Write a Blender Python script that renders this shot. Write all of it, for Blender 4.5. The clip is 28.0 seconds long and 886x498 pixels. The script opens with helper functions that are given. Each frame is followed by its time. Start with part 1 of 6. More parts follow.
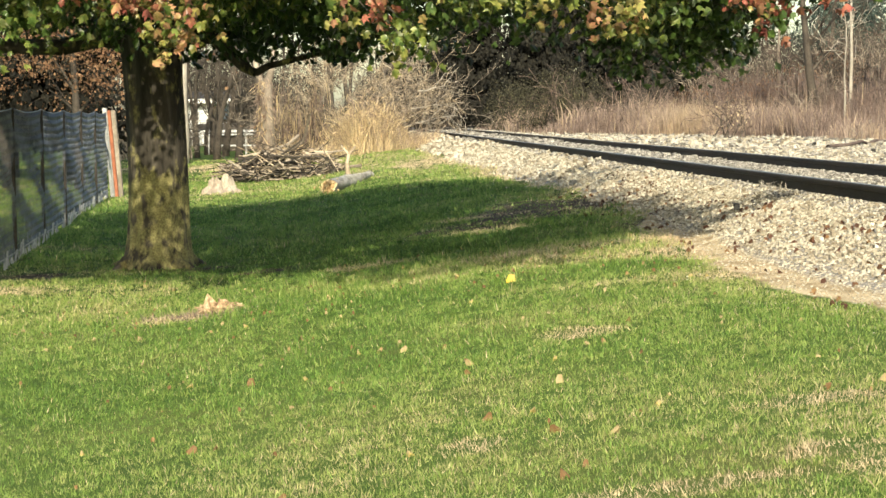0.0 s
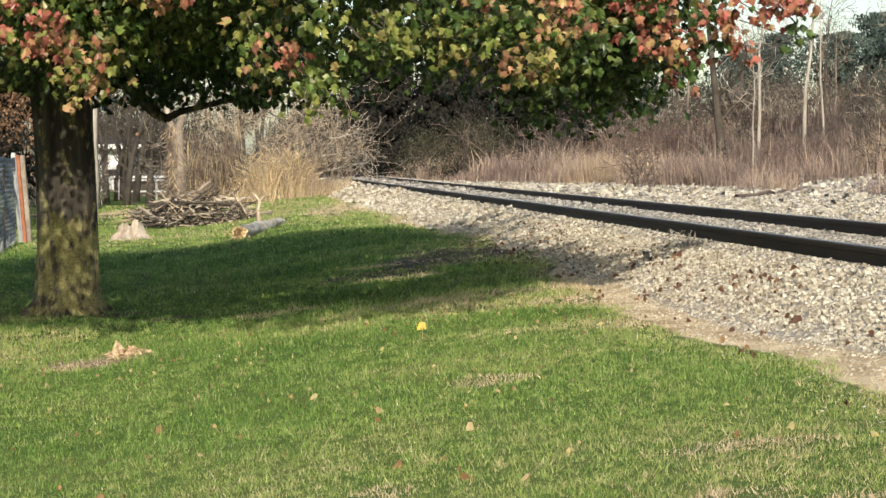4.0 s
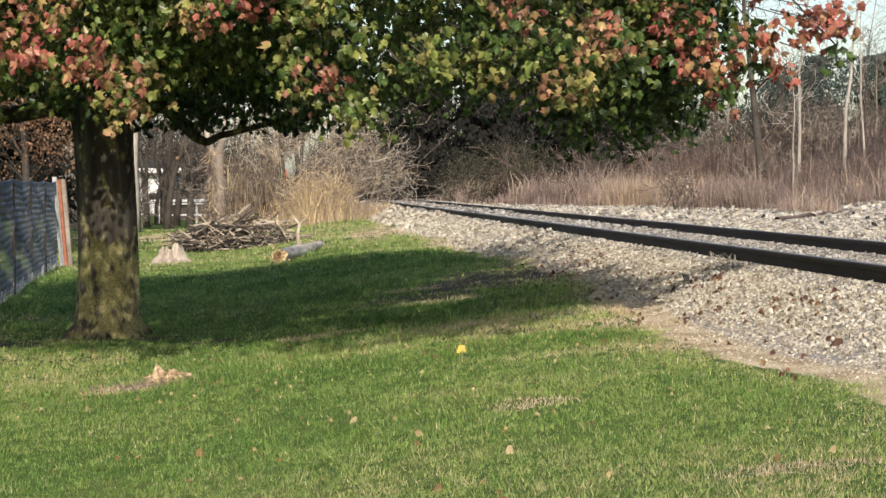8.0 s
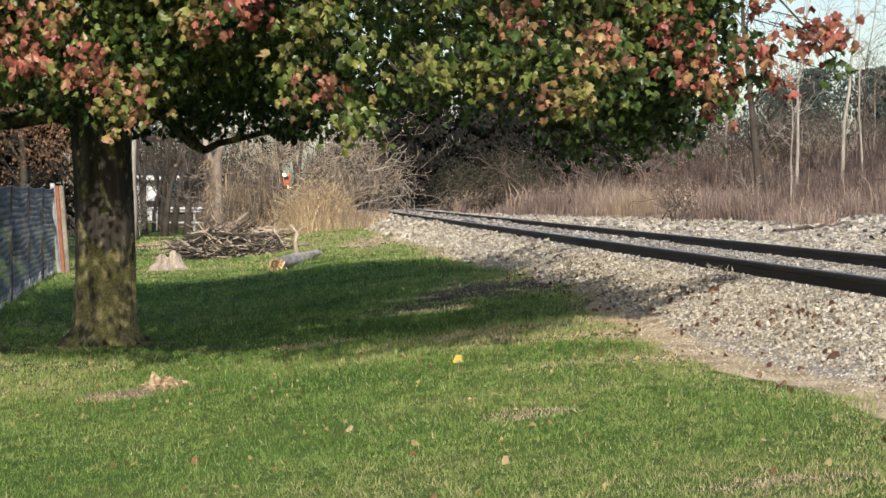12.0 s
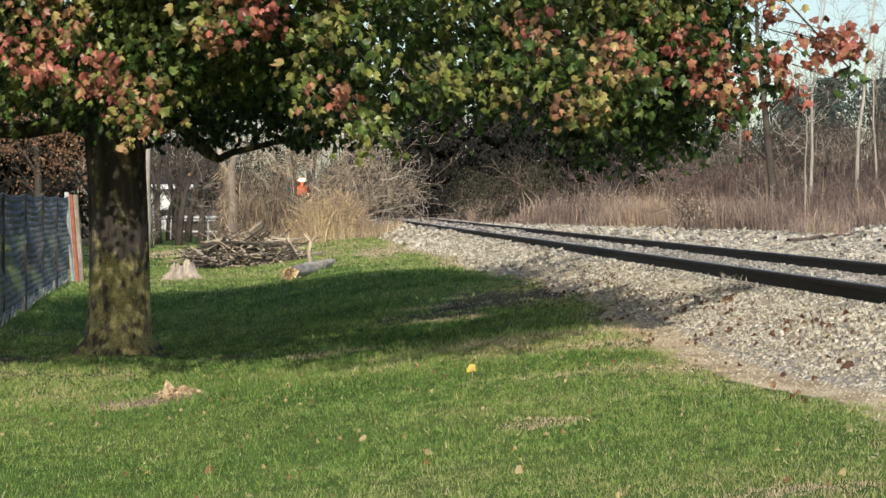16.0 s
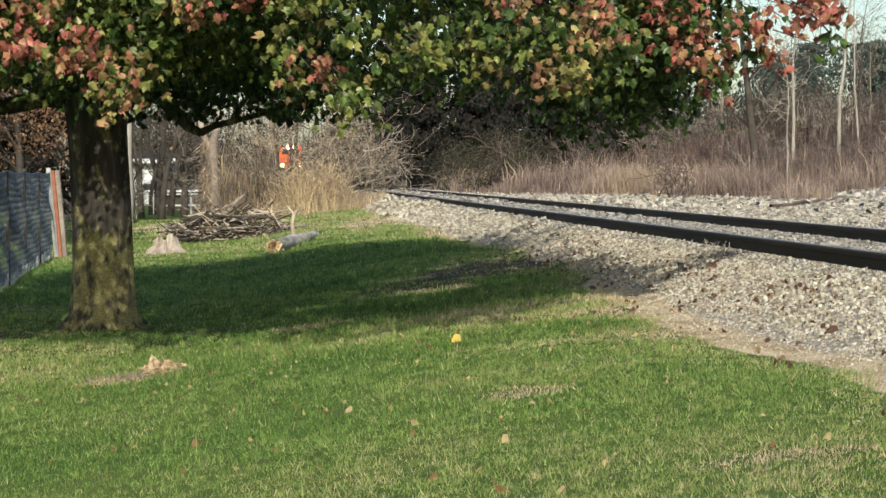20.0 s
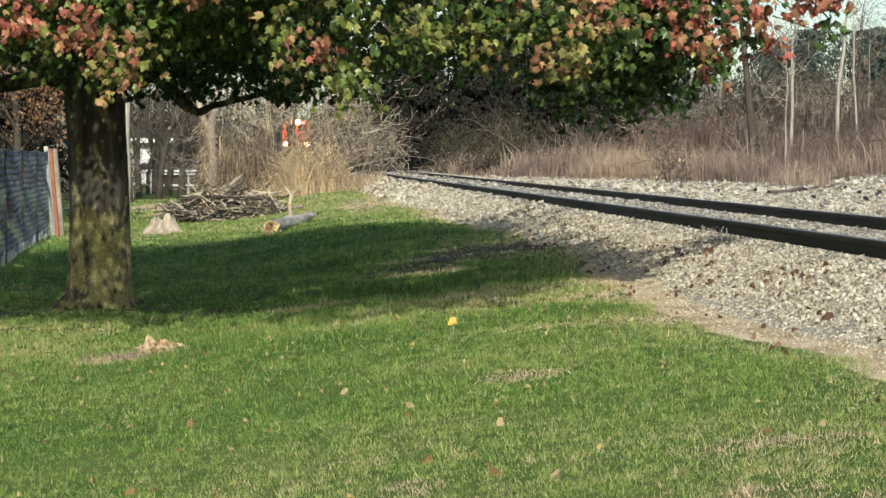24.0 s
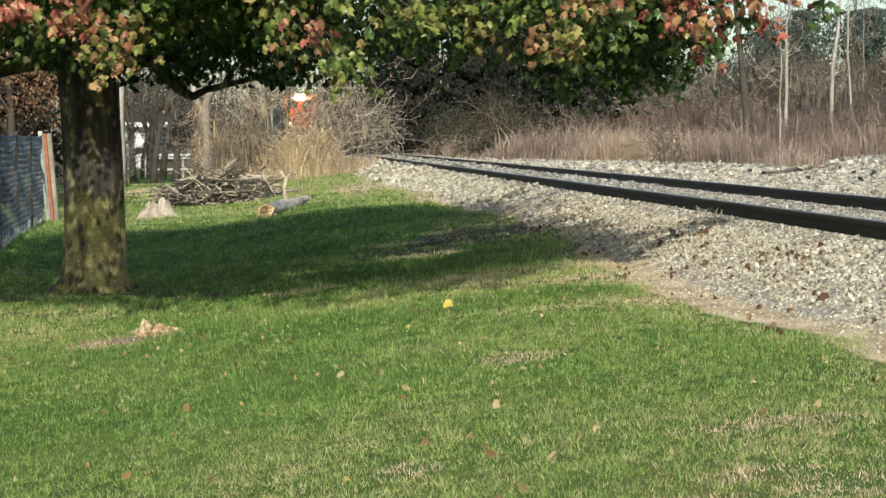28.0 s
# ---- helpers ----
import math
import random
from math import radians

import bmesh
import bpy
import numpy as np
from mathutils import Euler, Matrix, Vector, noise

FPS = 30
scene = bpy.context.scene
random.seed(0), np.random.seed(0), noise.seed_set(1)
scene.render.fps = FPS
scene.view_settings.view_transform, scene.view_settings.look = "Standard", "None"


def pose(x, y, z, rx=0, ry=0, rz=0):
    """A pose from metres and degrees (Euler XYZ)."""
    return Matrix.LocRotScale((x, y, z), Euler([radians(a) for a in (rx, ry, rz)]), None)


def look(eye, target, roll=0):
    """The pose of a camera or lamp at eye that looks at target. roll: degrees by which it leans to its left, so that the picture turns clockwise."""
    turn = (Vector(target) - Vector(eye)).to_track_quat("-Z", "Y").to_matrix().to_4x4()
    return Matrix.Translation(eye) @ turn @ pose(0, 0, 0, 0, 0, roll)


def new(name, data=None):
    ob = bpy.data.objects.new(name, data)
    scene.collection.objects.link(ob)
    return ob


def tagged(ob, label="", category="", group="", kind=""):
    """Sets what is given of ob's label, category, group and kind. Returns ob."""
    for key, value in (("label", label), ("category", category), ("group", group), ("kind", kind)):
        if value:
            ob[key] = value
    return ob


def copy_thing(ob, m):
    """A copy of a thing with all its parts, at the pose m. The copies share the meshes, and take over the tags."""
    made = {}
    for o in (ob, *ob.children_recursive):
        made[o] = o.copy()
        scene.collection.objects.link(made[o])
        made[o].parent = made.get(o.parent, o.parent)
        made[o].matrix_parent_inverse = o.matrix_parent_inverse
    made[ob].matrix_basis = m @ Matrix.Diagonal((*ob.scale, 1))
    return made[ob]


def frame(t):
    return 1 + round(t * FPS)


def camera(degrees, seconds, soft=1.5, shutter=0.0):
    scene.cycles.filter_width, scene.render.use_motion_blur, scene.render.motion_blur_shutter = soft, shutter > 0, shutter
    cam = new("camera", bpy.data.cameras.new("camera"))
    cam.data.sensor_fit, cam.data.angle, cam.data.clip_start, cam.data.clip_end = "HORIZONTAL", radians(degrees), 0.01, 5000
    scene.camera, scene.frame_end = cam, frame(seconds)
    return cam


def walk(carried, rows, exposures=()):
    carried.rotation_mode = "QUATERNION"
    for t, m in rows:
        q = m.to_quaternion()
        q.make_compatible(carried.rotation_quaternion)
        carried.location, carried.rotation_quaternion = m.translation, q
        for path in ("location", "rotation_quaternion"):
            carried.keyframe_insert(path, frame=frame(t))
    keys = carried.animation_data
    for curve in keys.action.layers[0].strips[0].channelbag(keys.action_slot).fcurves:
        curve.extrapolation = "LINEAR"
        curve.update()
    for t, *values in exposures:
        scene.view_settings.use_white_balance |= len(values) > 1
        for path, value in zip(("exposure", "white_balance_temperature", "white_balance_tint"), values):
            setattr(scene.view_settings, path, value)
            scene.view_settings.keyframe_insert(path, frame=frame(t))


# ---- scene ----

# The camera stands on the lawn, held by hand: it turns but hardly shifts.
EYE = (0.0, 0.0, 1.40)
cam = camera(25.25, 28.0, soft=1.55)
TURNS = [  # seconds, yaw to the left, pitch up, roll, in degrees
    (0.0, 1.929, -3.903, -0.692), (0.5, 1.781, -3.462, -0.477), (1.0, 1.839, -2.985, -0.512), (1.5, 1.505, -2.705, -0.587),
    (2.0, 1.331, -2.519, -0.668), (2.5, 1.190, -2.338, -0.626), (3.0, 0.282, -2.422, -0.380), (3.5, -0.544, -2.513, -0.267),
    (5.5, -0.747, -2.668, -0.282), (6.0, 0.220, -2.767, -0.299), (6.5, 0.768, -2.303, -0.204), (7.0, 0.657, -1.908, -0.126),
    (7.5, 0.569, -1.809, -0.156), (8.0, 0.478, -1.876, -0.406), (8.5, 0.324, -1.808, -0.441), (9.0, 0.095, -1.784, -0.157),
    (9.5, -0.274, -1.872, 0.021), (10.0, -0.400, -1.950, 0.148), (10.5, -0.294, -1.906, 0.107), (11.0, -0.027, -1.971, -0.010),
    (11.5, 0.245, -1.965, -0.088), (12.0, 0.402, -1.597, 0.061), (12.5, 0.504, -1.313, 0.040), (14.5, 1.003, -1.276, -0.217),
    (15.0, 1.200, -1.264, -0.135), (15.5, 1.088, -1.335, -0.161), (16.0, 0.797, -1.332, 0.108), (16.5, 0.438, -1.298, 0.206),
    (17.0, 0.000, -1.048, 0.000), (17.5, -0.103, -1.050, -0.226), (18.0, -0.212, -1.405, -0.276), (18.5, -0.239, -1.287, -0.256),
    (19.0, 0.050, -1.109, -0.340), (19.5, 0.308, -1.519, -0.483), (20.0, 0.324, -2.191, -0.680), (20.5, 0.465, -2.724, -0.784),
    (21.0, 0.583, -3.000, -0.741), (21.5, 0.543, -3.082, -0.586), (23.5, 0.517, -2.951, -0.088), (24.0, 0.241, -2.692, -0.059),
    (24.5, 0.118, -2.535, -0.204), (25.0, 0.258, -2.462, -0.362), (25.5, 0.234, -2.373, -0.363), (26.0, -0.023, -2.343, -0.380),
    (26.5, -0.140, -2.591, -0.548), (27.0, -0.125, -2.969, -0.590), (27.5, 0.018, -3.233, -0.517), (28.0, 0.101, -3.197, -0.374),
]


def aim(yaw, pitch, roll):
    return pose(EYE[0], EYE[1], EYE[2], 90 + pitch, 0, yaw) @ pose(0, 0, 0, 0, 0, roll)


walk(cam, [(t, aim(a, b, c)) for t, a, b, c in TURNS],
     exposures=[(0.0, 0.70, 7600, 2), (1.5, 0.58, 7600, 4), (3.0, 0.42, 7200, 6), (6.0, 0.28, 6850, 10), (9.0, 0.18, 6650, 12), (12.0, 0.10, 6600, 11), (17.0, 0.03, 6600, 7), (21.0, 0.10, 6600, 4), (28.0, 0.20, 6550, 1)])

# ---- world, sun ----
SUN_EL, SUN_DIR = radians(30), Vector((-0.10, 1.0)).normalized()   # the way the light travels over the ground
world = bpy.data.worlds.new("sky")
scene.world = world
world.use_nodes = True
wn = world.node_tree
sky = wn.nodes.new("ShaderNodeTexSky")
sky.sky_type, sky.sun_disc = "NISHITA", False
sky.sun_elevation = SUN_EL
sky.sun_rotation = math.atan2(-SUN_DIR.x, -SUN_DIR.y)
sky.air_density, sky.dust_density, sky.ozone_density = 1.0, 1.4, 1.0
wn.links.new(sky.outputs[0], wn.nodes["Background"].inputs[0])
wn.nodes["Background"].inputs[1].default_value = 0.14

sun = new("sun", bpy.data.lights.new("sun", "SUN"))
sun.data.energy, sun.data.angle, sun.data.color = 4.3, radians(0.6), (1.0, 0.93, 0.82)
flat = math.cos(SUN_EL)
sun.matrix_world = look((0, 0, 60), (SUN_DIR.x * flat, SUN_DIR.y * flat, 60 - math.sin(SUN_EL)))

# ---- materials ----
def nodes_of(name):
    m = bpy.data.materials.new(name)
    m.use_nodes = True
    return m, m.node_tree.nodes, m.node_tree.links, m.node_tree.nodes["Principled BSDF"]


def ramp_of(nt, stops, interp="LINEAR"):
    r = nt.new("ShaderNodeValToRGB")
    r.color_ramp.interpolation = interp
    el = r.color_ramp.elements
    while len(el) < len(stops):
        el.new(0.5)
    for e, (p, c) in zip(el, stops):
        e.position, e.color = p, (*c, 1)
    return r


def noise_of(nt, lk, scale, detail=4, rough=0.6, stretch=None):
    tc = nt.new("ShaderNodeTexCoord")
    n = nt.new("ShaderNodeTexNoise")
    n.inputs["Scale"].default_value, n.inputs["Detail"].default_value, n.inputs["Roughness"].default_value = scale, detail, rough
    if stretch:
        mp = nt.new("ShaderNodeMapping")
        mp.inputs["Scale"].default_value = stretch
        lk.new(tc.outputs["Object"], mp.inputs[0])
        lk.new(mp.outputs[0], n.inputs[0])
    else:
        lk.new(tc.outputs["Object"], n.inputs[0])
    return n


def mixed(nt, lk, fac, a, b, mode="MIX"):
    m = nt.new("ShaderNodeMix")
    m.data_type, m.blend_type = "RGBA", mode
    for sock, v in ((m.inputs[0], fac), (m.inputs[6], a), (m.inputs[7], b)):
        if isinstance(v, (int, float)):
            sock.default_value = v
        elif isinstance(v, tuple):
            sock.default_value = (*v, 1)
        else:
            lk.new(v, sock)
    return m.outputs[2]


def plain(name, stops, scale=3.0, fine=40.0, rough=0.85, bump=0.3, metal=0.0, spread=0.0, stretch=None, source="island", through_light=0.0, sheen=0.3):
    """Two scales of variation on a ramp of colours, a little relief, and a shift of value from piece to piece."""
    m, nt, lk, bs = nodes_of(name)
    n1, n2 = noise_of(nt, lk, scale, 5, 0.6, stretch), noise_of(nt, lk, fine, 3, 0.7, stretch)
    r = ramp_of(nt, stops)
    if spread:
        if source == "island":
            g = nt.new("ShaderNodeNewGeometry")
            rnd = g.outputs["Random Per Island"]
        else:
            g = nt.new("ShaderNodeObjectInfo")
            rnd = g.outputs["Random"]
        ma = nt.new("ShaderNodeMath")
        ma.operation = "MULTIPLY_ADD"
        lk.new(rnd, ma.inputs[0])
        ma.inputs[1].default_value = spread
        mb = nt.new("ShaderNodeMath")
        mb.operation = "MULTIPLY_ADD"
        lk.new(n1.outputs[0], mb.inputs[0])
        mb.inputs[1].default_value, mb.inputs[2].default_value = 1.0 - 0.5 * spread, -0.25 * spread
        lk.new(mb.outputs[0], ma.inputs[2])
        lk.new(ma.outputs[0], r.inputs[0])
    else:
        lk.new(n1.outputs[0], r.inputs[0])
    grain = ramp_of(nt, [(0.25, (0.62, 0.62, 0.62)), (0.75, (1.25, 1.25, 1.25))])
    lk.new(n2.outputs[0], grain.inputs[0])
    col = mixed(nt, lk, 1.0, r.outputs[0], grain.outputs[0], "MULTIPLY")
    lk.new(col, bs.inputs["Base Color"])
    bs.inputs["Roughness"].default_value, bs.inputs["Metallic"].default_value = rough, metal
    bs.inputs["Specular IOR Level"].default_value = sheen
    if bump:
        b = nt.new("ShaderNodeBump")
        b.inputs["Strength"].default_value, b.inputs["Distance"].default_value = bump, 0.02
        lk.new(n2.outputs[0], b.inputs["Height"])
        lk.new(b.outputs[0], bs.inputs["Normal"])
    if through_light:
        tr = nt.new("ShaderNodeBsdfTranslucent")
        lk.new(col, tr.inputs[0])
        mx = nt.new("ShaderNodeMixShader")
        mx.inputs[0].default_value = through_light
        lk.new(bs.outputs[0], mx.inputs[1])
        lk.new(tr.outputs[0], mx.inputs[2])
        lk.new(mx.outputs[0], nt["Material Output"].inputs[0])
    return m


def by_hue(name, stops, through_light=0.35, rough=0.55, fine=25.0, low=0.72, high=1.25):
    """Foliage and blades: each piece carries its own place on the ramp in the attribute hue."""
    m, nt, lk, bs = nodes_of(name)
    at = nt.new("ShaderNodeAttribute")
    at.attribute_name = "hue"
    r = ramp_of(nt, stops)
    lk.new(at.outputs["Fac"], r.inputs[0])
    g = nt.new("ShaderNodeNewGeometry")
    vr = ramp_of(nt, [(0.0, (low, low, low)), (1.0, (high, high, high))])
    lk.new(g.outputs["Random Per Island"], vr.inputs[0])
    n2 = noise_of(nt, lk, fine, 3, 0.6)
    gr = ramp_of(nt, [(0.3, (0.8, 0.8, 0.8)), (0.7, (1.15, 1.15, 1.15))])
    lk.new(n2.outputs[0], gr.inputs[0])
    col = mixed(nt, lk, 1.0, mixed(nt, lk, 1.0, r.outputs[0], vr.outputs[0], "MULTIPLY"), gr.outputs[0], "MULTIPLY")
    lk.new(col, bs.inputs["Base Color"])
    bs.inputs["Roughness"].default_value = rough
    bs.inputs["Specular IOR Level"].default_value = 0.3
    tr = nt.new("ShaderNodeBsdfTranslucent")
    lk.new(col, tr.inputs[0])
    mx = nt.new("ShaderNodeMixShader")
    mx.inputs[0].default_value = through_light
    lk.new(bs.outputs[0], mx.inputs[1])
    lk.new(tr.outputs[0], mx.inputs[2])
    lk.new(mx.outputs[0], nt["Material Output"].inputs[0])
    return m


def ground_material():
    """Lawn, bare edge, crushed stone and leaf-littered bank, told apart by where they lie."""
    m, nt, lk, bs = nodes_of("ground")
    n_big, n_mid, n_fine = noise_of(nt, lk, 0.45, 5), noise_of(nt, lk, 3.0, 5), noise_of(nt, lk, 45.0, 3)

    def attr(name):
        a = nt.new("ShaderNodeAttribute")
        a.attribute_name = name
        return a.outputs["Fac"]

    def rough_edge(fac, amount=0.55):
        s = nt.new("ShaderNodeMath")
        s.operation = "MULTIPLY_ADD"
        lk.new(n_mid.outputs[0], s.inputs[0])
        s.inputs[1].default_value, s.inputs[2].default_value = amount, -amount / 2
        t = nt.new("ShaderNodeMath")
        t.operation = "ADD"
        lk.new(s.outputs[0], t.inputs[0])
        lk.new(fac, t.inputs[1])
        r = ramp_of(nt, [(0.38, (0, 0, 0)), (0.62, (1, 1, 1))])
        lk.new(t.outputs[0], r.inputs[0])
        return r.outputs[0]

    lawn = ramp_of(nt, [(0.3, (0.05, 0.092, 0.02)), (0.5, (0.08, 0.13, 0.03)), (0.62, (0.125, 0.14, 0.045)), (0.75, (0.19, 0.16, 0.075))])
    lk.new(n_big.outputs[0], lawn.inputs[0])
    stone = ramp_of(nt, [(0.3, (0.22, 0.195, 0.175)), (0.5, (0.36, 0.33, 0.295)), (0.7, (0.50, 0.465, 0.425))])
    lk.new(n_fine.outputs[0], stone.inputs[0])
    dirt = ramp_of(nt, [(0.35, (0.38, 0.285, 0.175)), (0.65, (0.70, 0.57, 0.39))])
    lk.new(n_mid.outputs[0], dirt.inputs[0])
    bank = ramp_of(nt, [(0.3, (0.05, 0.038, 0.03)), (0.7, (0.13, 0.098, 0.078))])
    lk.new(n_mid.outputs[0], bank.inputs[0])
    earth = ramp_of(nt, [(0.3, (0.05, 0.036, 0.024)), (0.7, (0.13, 0.098, 0.066))])
    lk.new(n_fine.outputs[0], earth.inputs[0])
    c = mixed(nt, lk, rough_edge(attr("soil")), lawn.outputs[0], earth.outputs[0])
    c = mixed(nt, lk, rough_edge(attr("dirt")), c, dirt.outputs[0])
    c = mixed(nt, lk, rough_edge(attr("stone")), c, stone.outputs[0])
    c = mixed(nt, lk, rough_edge(attr("bank")), c, bank.outputs[0])
    gr = ramp_of(nt, [(0.25, (0.7, 0.7, 0.7)), (0.75, (1.2, 1.2, 1.2))])
    lk.new(n_fine.outputs[0], gr.inputs[0])
    lk.new(mixed(nt, lk, 1.0, c, gr.outputs[0], "MULTIPLY"), bs.inputs["Base Color"])
    bs.inputs["Roughness"].default_value = 0.95
    bs.inputs["Specular IOR Level"].default_value = 0.15
    b = nt.new("ShaderNodeBump")
    b.inputs["Strength"].default_value, b.inputs["Distance"].default_value = 0.6, 0.03
    lk.new(n_fine.outputs[0], b.inputs["Height"])
    lk.new(b.outputs[0], bs.inputs["Normal"])
    return m


def moss_dapple_bark():
    """Dark furrowed bark; ragged yellow-green moss round the foot, brightened to carry sun dapples."""
    m, nt, lk, bs = nodes_of("maple_bark")
    furrow, blot, fine = noise_of(nt, lk, 9.0, 5, 0.65, (1, 1, 0.16)), noise_of(nt, lk, 10.0, 5, 0.6, (1, 1, 0.5)), noise_of(nt, lk, 55.0, 3, 0.6)
    bark = ramp_of(nt, [(0.3, (0.022, 0.020, 0.017)), (0.55, (0.06, 0.053, 0.044)), (0.75, (0.13, 0.115, 0.095))])
    lk.new(furrow.outputs[0], bark.inputs[0])
    # moss tones raised so they also stand in for sunlight on the trunk
    moss = ramp_of(nt, [(0.3, (0.14, 0.128, 0.055)), (0.7, (0.36, 0.325, 0.15))])
    lk.new(fine.outputs[0], moss.inputs[0])
    tc, sep = nt.new("ShaderNodeTexCoord"), nt.new("ShaderNodeSeparateXYZ")
    lk.new(tc.outputs["Object"], sep.inputs[0])
    low = ramp_of(nt, [(0.0, (0.08, 0.08, 0.08)), (0.06, (0.16, 0.16, 0.16)), (0.19, (0.20, 0.20, 0.20)), (0.27, (0.06, 0.06, 0.06)), (0.34, (0.0, 0.0, 0.0))])
    dv = nt.new("ShaderNodeMath")
    dv.operation = "DIVIDE"
    lk.new(sep.outputs[2], dv.inputs[0])
    dv.inputs[1].default_value = 3.5
    lk.new(dv.outputs[0], low.inputs[0])
    ad = nt.new("ShaderNodeMath")
    ad.operation = "MULTIPLY_ADD"
    ad.inputs[1].default_value = 0.9
    lk.new(low.outputs[0], ad.inputs[0])
    lk.new(blot.outputs[0], ad.inputs[2])
    cut = ramp_of(nt, [(0.54, (0, 0, 0)), (0.68, (1, 1, 1))])
    lk.new(ad.outputs[0], cut.inputs[0])
    lk.new(mixed(nt, lk, cut.outputs[0], bark.outputs[0], moss.outputs[0]), bs.inputs["Base Color"])
    bs.inputs["Roughness"].default_value, bs.inputs["Specular IOR Level"].default_value = 0.95, 0.15
    b = nt.new("ShaderNodeBump")
    b.inputs["Strength"].default_value, b.inputs["Distance"].default_value = 0.9, 0.025
    lk.new(furrow.outputs[0], b.inputs["Height"])
    lk.new(b.outputs[0], bs.inputs["Normal"])
    return m


def glow(name, colour, strength):
    m, nt, lk, bs = nodes_of(name)
    bs.inputs["Base Color"].default_value = (*colour, 1)
    bs.inputs["Emission Color"].default_value = (*colour, 1)
    bs.inputs["Emission Strength"].default_value = strength
    return m


M_GROUND = ground_material()
M_GRASS = by_hue("grass_blade", [(0.0, (0.05, 0.115, 0.027)), (0.25, (0.135, 0.25, 0.055)), (0.5, (0.275, 0.38, 0.10)), (0.72, (0.42, 0.44, 0.17)), (0.85, (0.56, 0.47, 0.28)), (1.0, (0.70, 0.55, 0.38))], 0.35, 0.45, 25.0, 0.57, 1.32)
M_STRAW = by_hue("dry_stalk", [(0.0, (0.075, 0.054, 0.047)), (0.4, (0.215, 0.155, 0.135)), (0.7, (0.43, 0.33, 0.275)), (0.85, (0.66, 0.52, 0.33)), (1.0, (0.86, 0.70, 0.44))], 0.3, 0.8)
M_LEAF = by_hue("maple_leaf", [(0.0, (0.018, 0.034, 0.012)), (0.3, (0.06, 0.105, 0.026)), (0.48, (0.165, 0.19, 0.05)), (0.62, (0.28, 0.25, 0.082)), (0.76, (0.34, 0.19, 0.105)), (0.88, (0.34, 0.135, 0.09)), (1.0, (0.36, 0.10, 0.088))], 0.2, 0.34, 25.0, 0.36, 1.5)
M_FALLEN = by_hue("fallen_leaf", [(0.0, (0.085, 0.036, 0.024)), (0.5, (0.30, 0.175, 0.08)), (0.8, (0.50, 0.40, 0.22)), (1.0, (0.78, 0.55, 0.06))], 0.15, 0.7)
# near-black: the shade among these trees is put into their colour
M_SHADE_NEEDLE = by_hue("evergreen", [(0.0, (0.008, 0.008, 0.006)), (0.6, (0.017, 0.016, 0.012)), (1.0, (0.032, 0.030, 0.022))], 0.1, 0.9)
M_BROWN = by_hue("brown_brush", [(0.0, (0.016, 0.014, 0.012)), (0.5, (0.04, 0.034, 0.028)), (1.0, (0.085, 0.068, 0.054))], 0.1, 0.9)
M_PINE = by_hue("blue_green_needle", [(0.0, (0.025, 0.04, 0.034)), (0.6, (0.065, 0.095, 0.08)), (1.0, (0.12, 0.16, 0.135))], 0.15, 0.6)
M_OLIVE = by_hue("dull_brush", [(0.0, (0.02, 0.02, 0.014)), (0.5, (0.058, 0.055, 0.034)), (1.0, (0.13, 0.12, 0.07))], 0.2, 0.8)
M_RUSSET = by_hue("russet_foliage", [(0.0, (0.10, 0.055, 0.035)), (0.6, (0.24, 0.13, 0.075)), (1.0, (0.36, 0.22, 0.13))], 0.25, 0.8)
M_BARK = moss_dapple_bark()
M_TWIG = plain("bare_twig", [(0.2, (0.23, 0.17, 0.115)), (0.6, (0.48, 0.39, 0.285)), (0.9, (0.68, 0.59, 0.46))], 2.0, 20.0, 0.9, 0.2, spread=0.5)
M_REDTWIG = plain("reddish_twig", [(0.2, (0.08, 0.056, 0.048)), (0.6, (0.155, 0.112, 0.096)), (0.9, (0.24, 0.18, 0.155))], 2.0, 20.0, 0.9, 0.2, spread=0.5)
M_GREYTWIG = plain("grey_twig", [(0.2, (0.09, 0.072, 0.058)), (0.6, (0.27, 0.225, 0.182)), (0.9, (0.48, 0.415, 0.34))], 2.0, 20.0, 0.9, 0.2, spread=0.6)
M_DARKWOOD = plain("dark_branch", [(0.25, (0.035, 0.029, 0.024)), (0.75, (0.105, 0.088, 0.073))], 2.0, 20.0, 0.9, 0.3, spread=0.4)
M_PALEBARK = plain("pale_bark", [(0.3, (0.25, 0.22, 0.18)), (0.7, (0.55, 0.51, 0.45))], 3.0, 18.0, 0.9, 0.4, stretch=(1, 1, 0.3))
M_LOGBARK = plain("peeling_log_bark", [(0.3, (0.20, 0.175, 0.145)), (0.5, (0.46, 0.42, 0.365)), (0.7, (0.70, 0.66, 0.60))], 9.0, 30.0, 0.9, 0.6, stretch=(1, 0.35, 1))
M_STONE = plain("crushed_stone", [(0.05, (0.225, 0.185, 0.135)), (0.3, (0.39, 0.34, 0.262)), (0.65, (0.515, 0.47, 0.38)), (0.95, (0.70, 0.66, 0.56))], 4.0, 60.0, 0.92, 0.4, spread=0.9)
M_STONE_DARK = plain("dark_grey_stone", [(0.1, (0.13, 0.12, 0.108)), (0.4, (0.26, 0.245, 0.22)), (0.7, (0.40, 0.375, 0.34)), (0.95, (0.58, 0.55, 0.50))], 4.0, 60.0, 0.9, 0.4, spread=0.9)
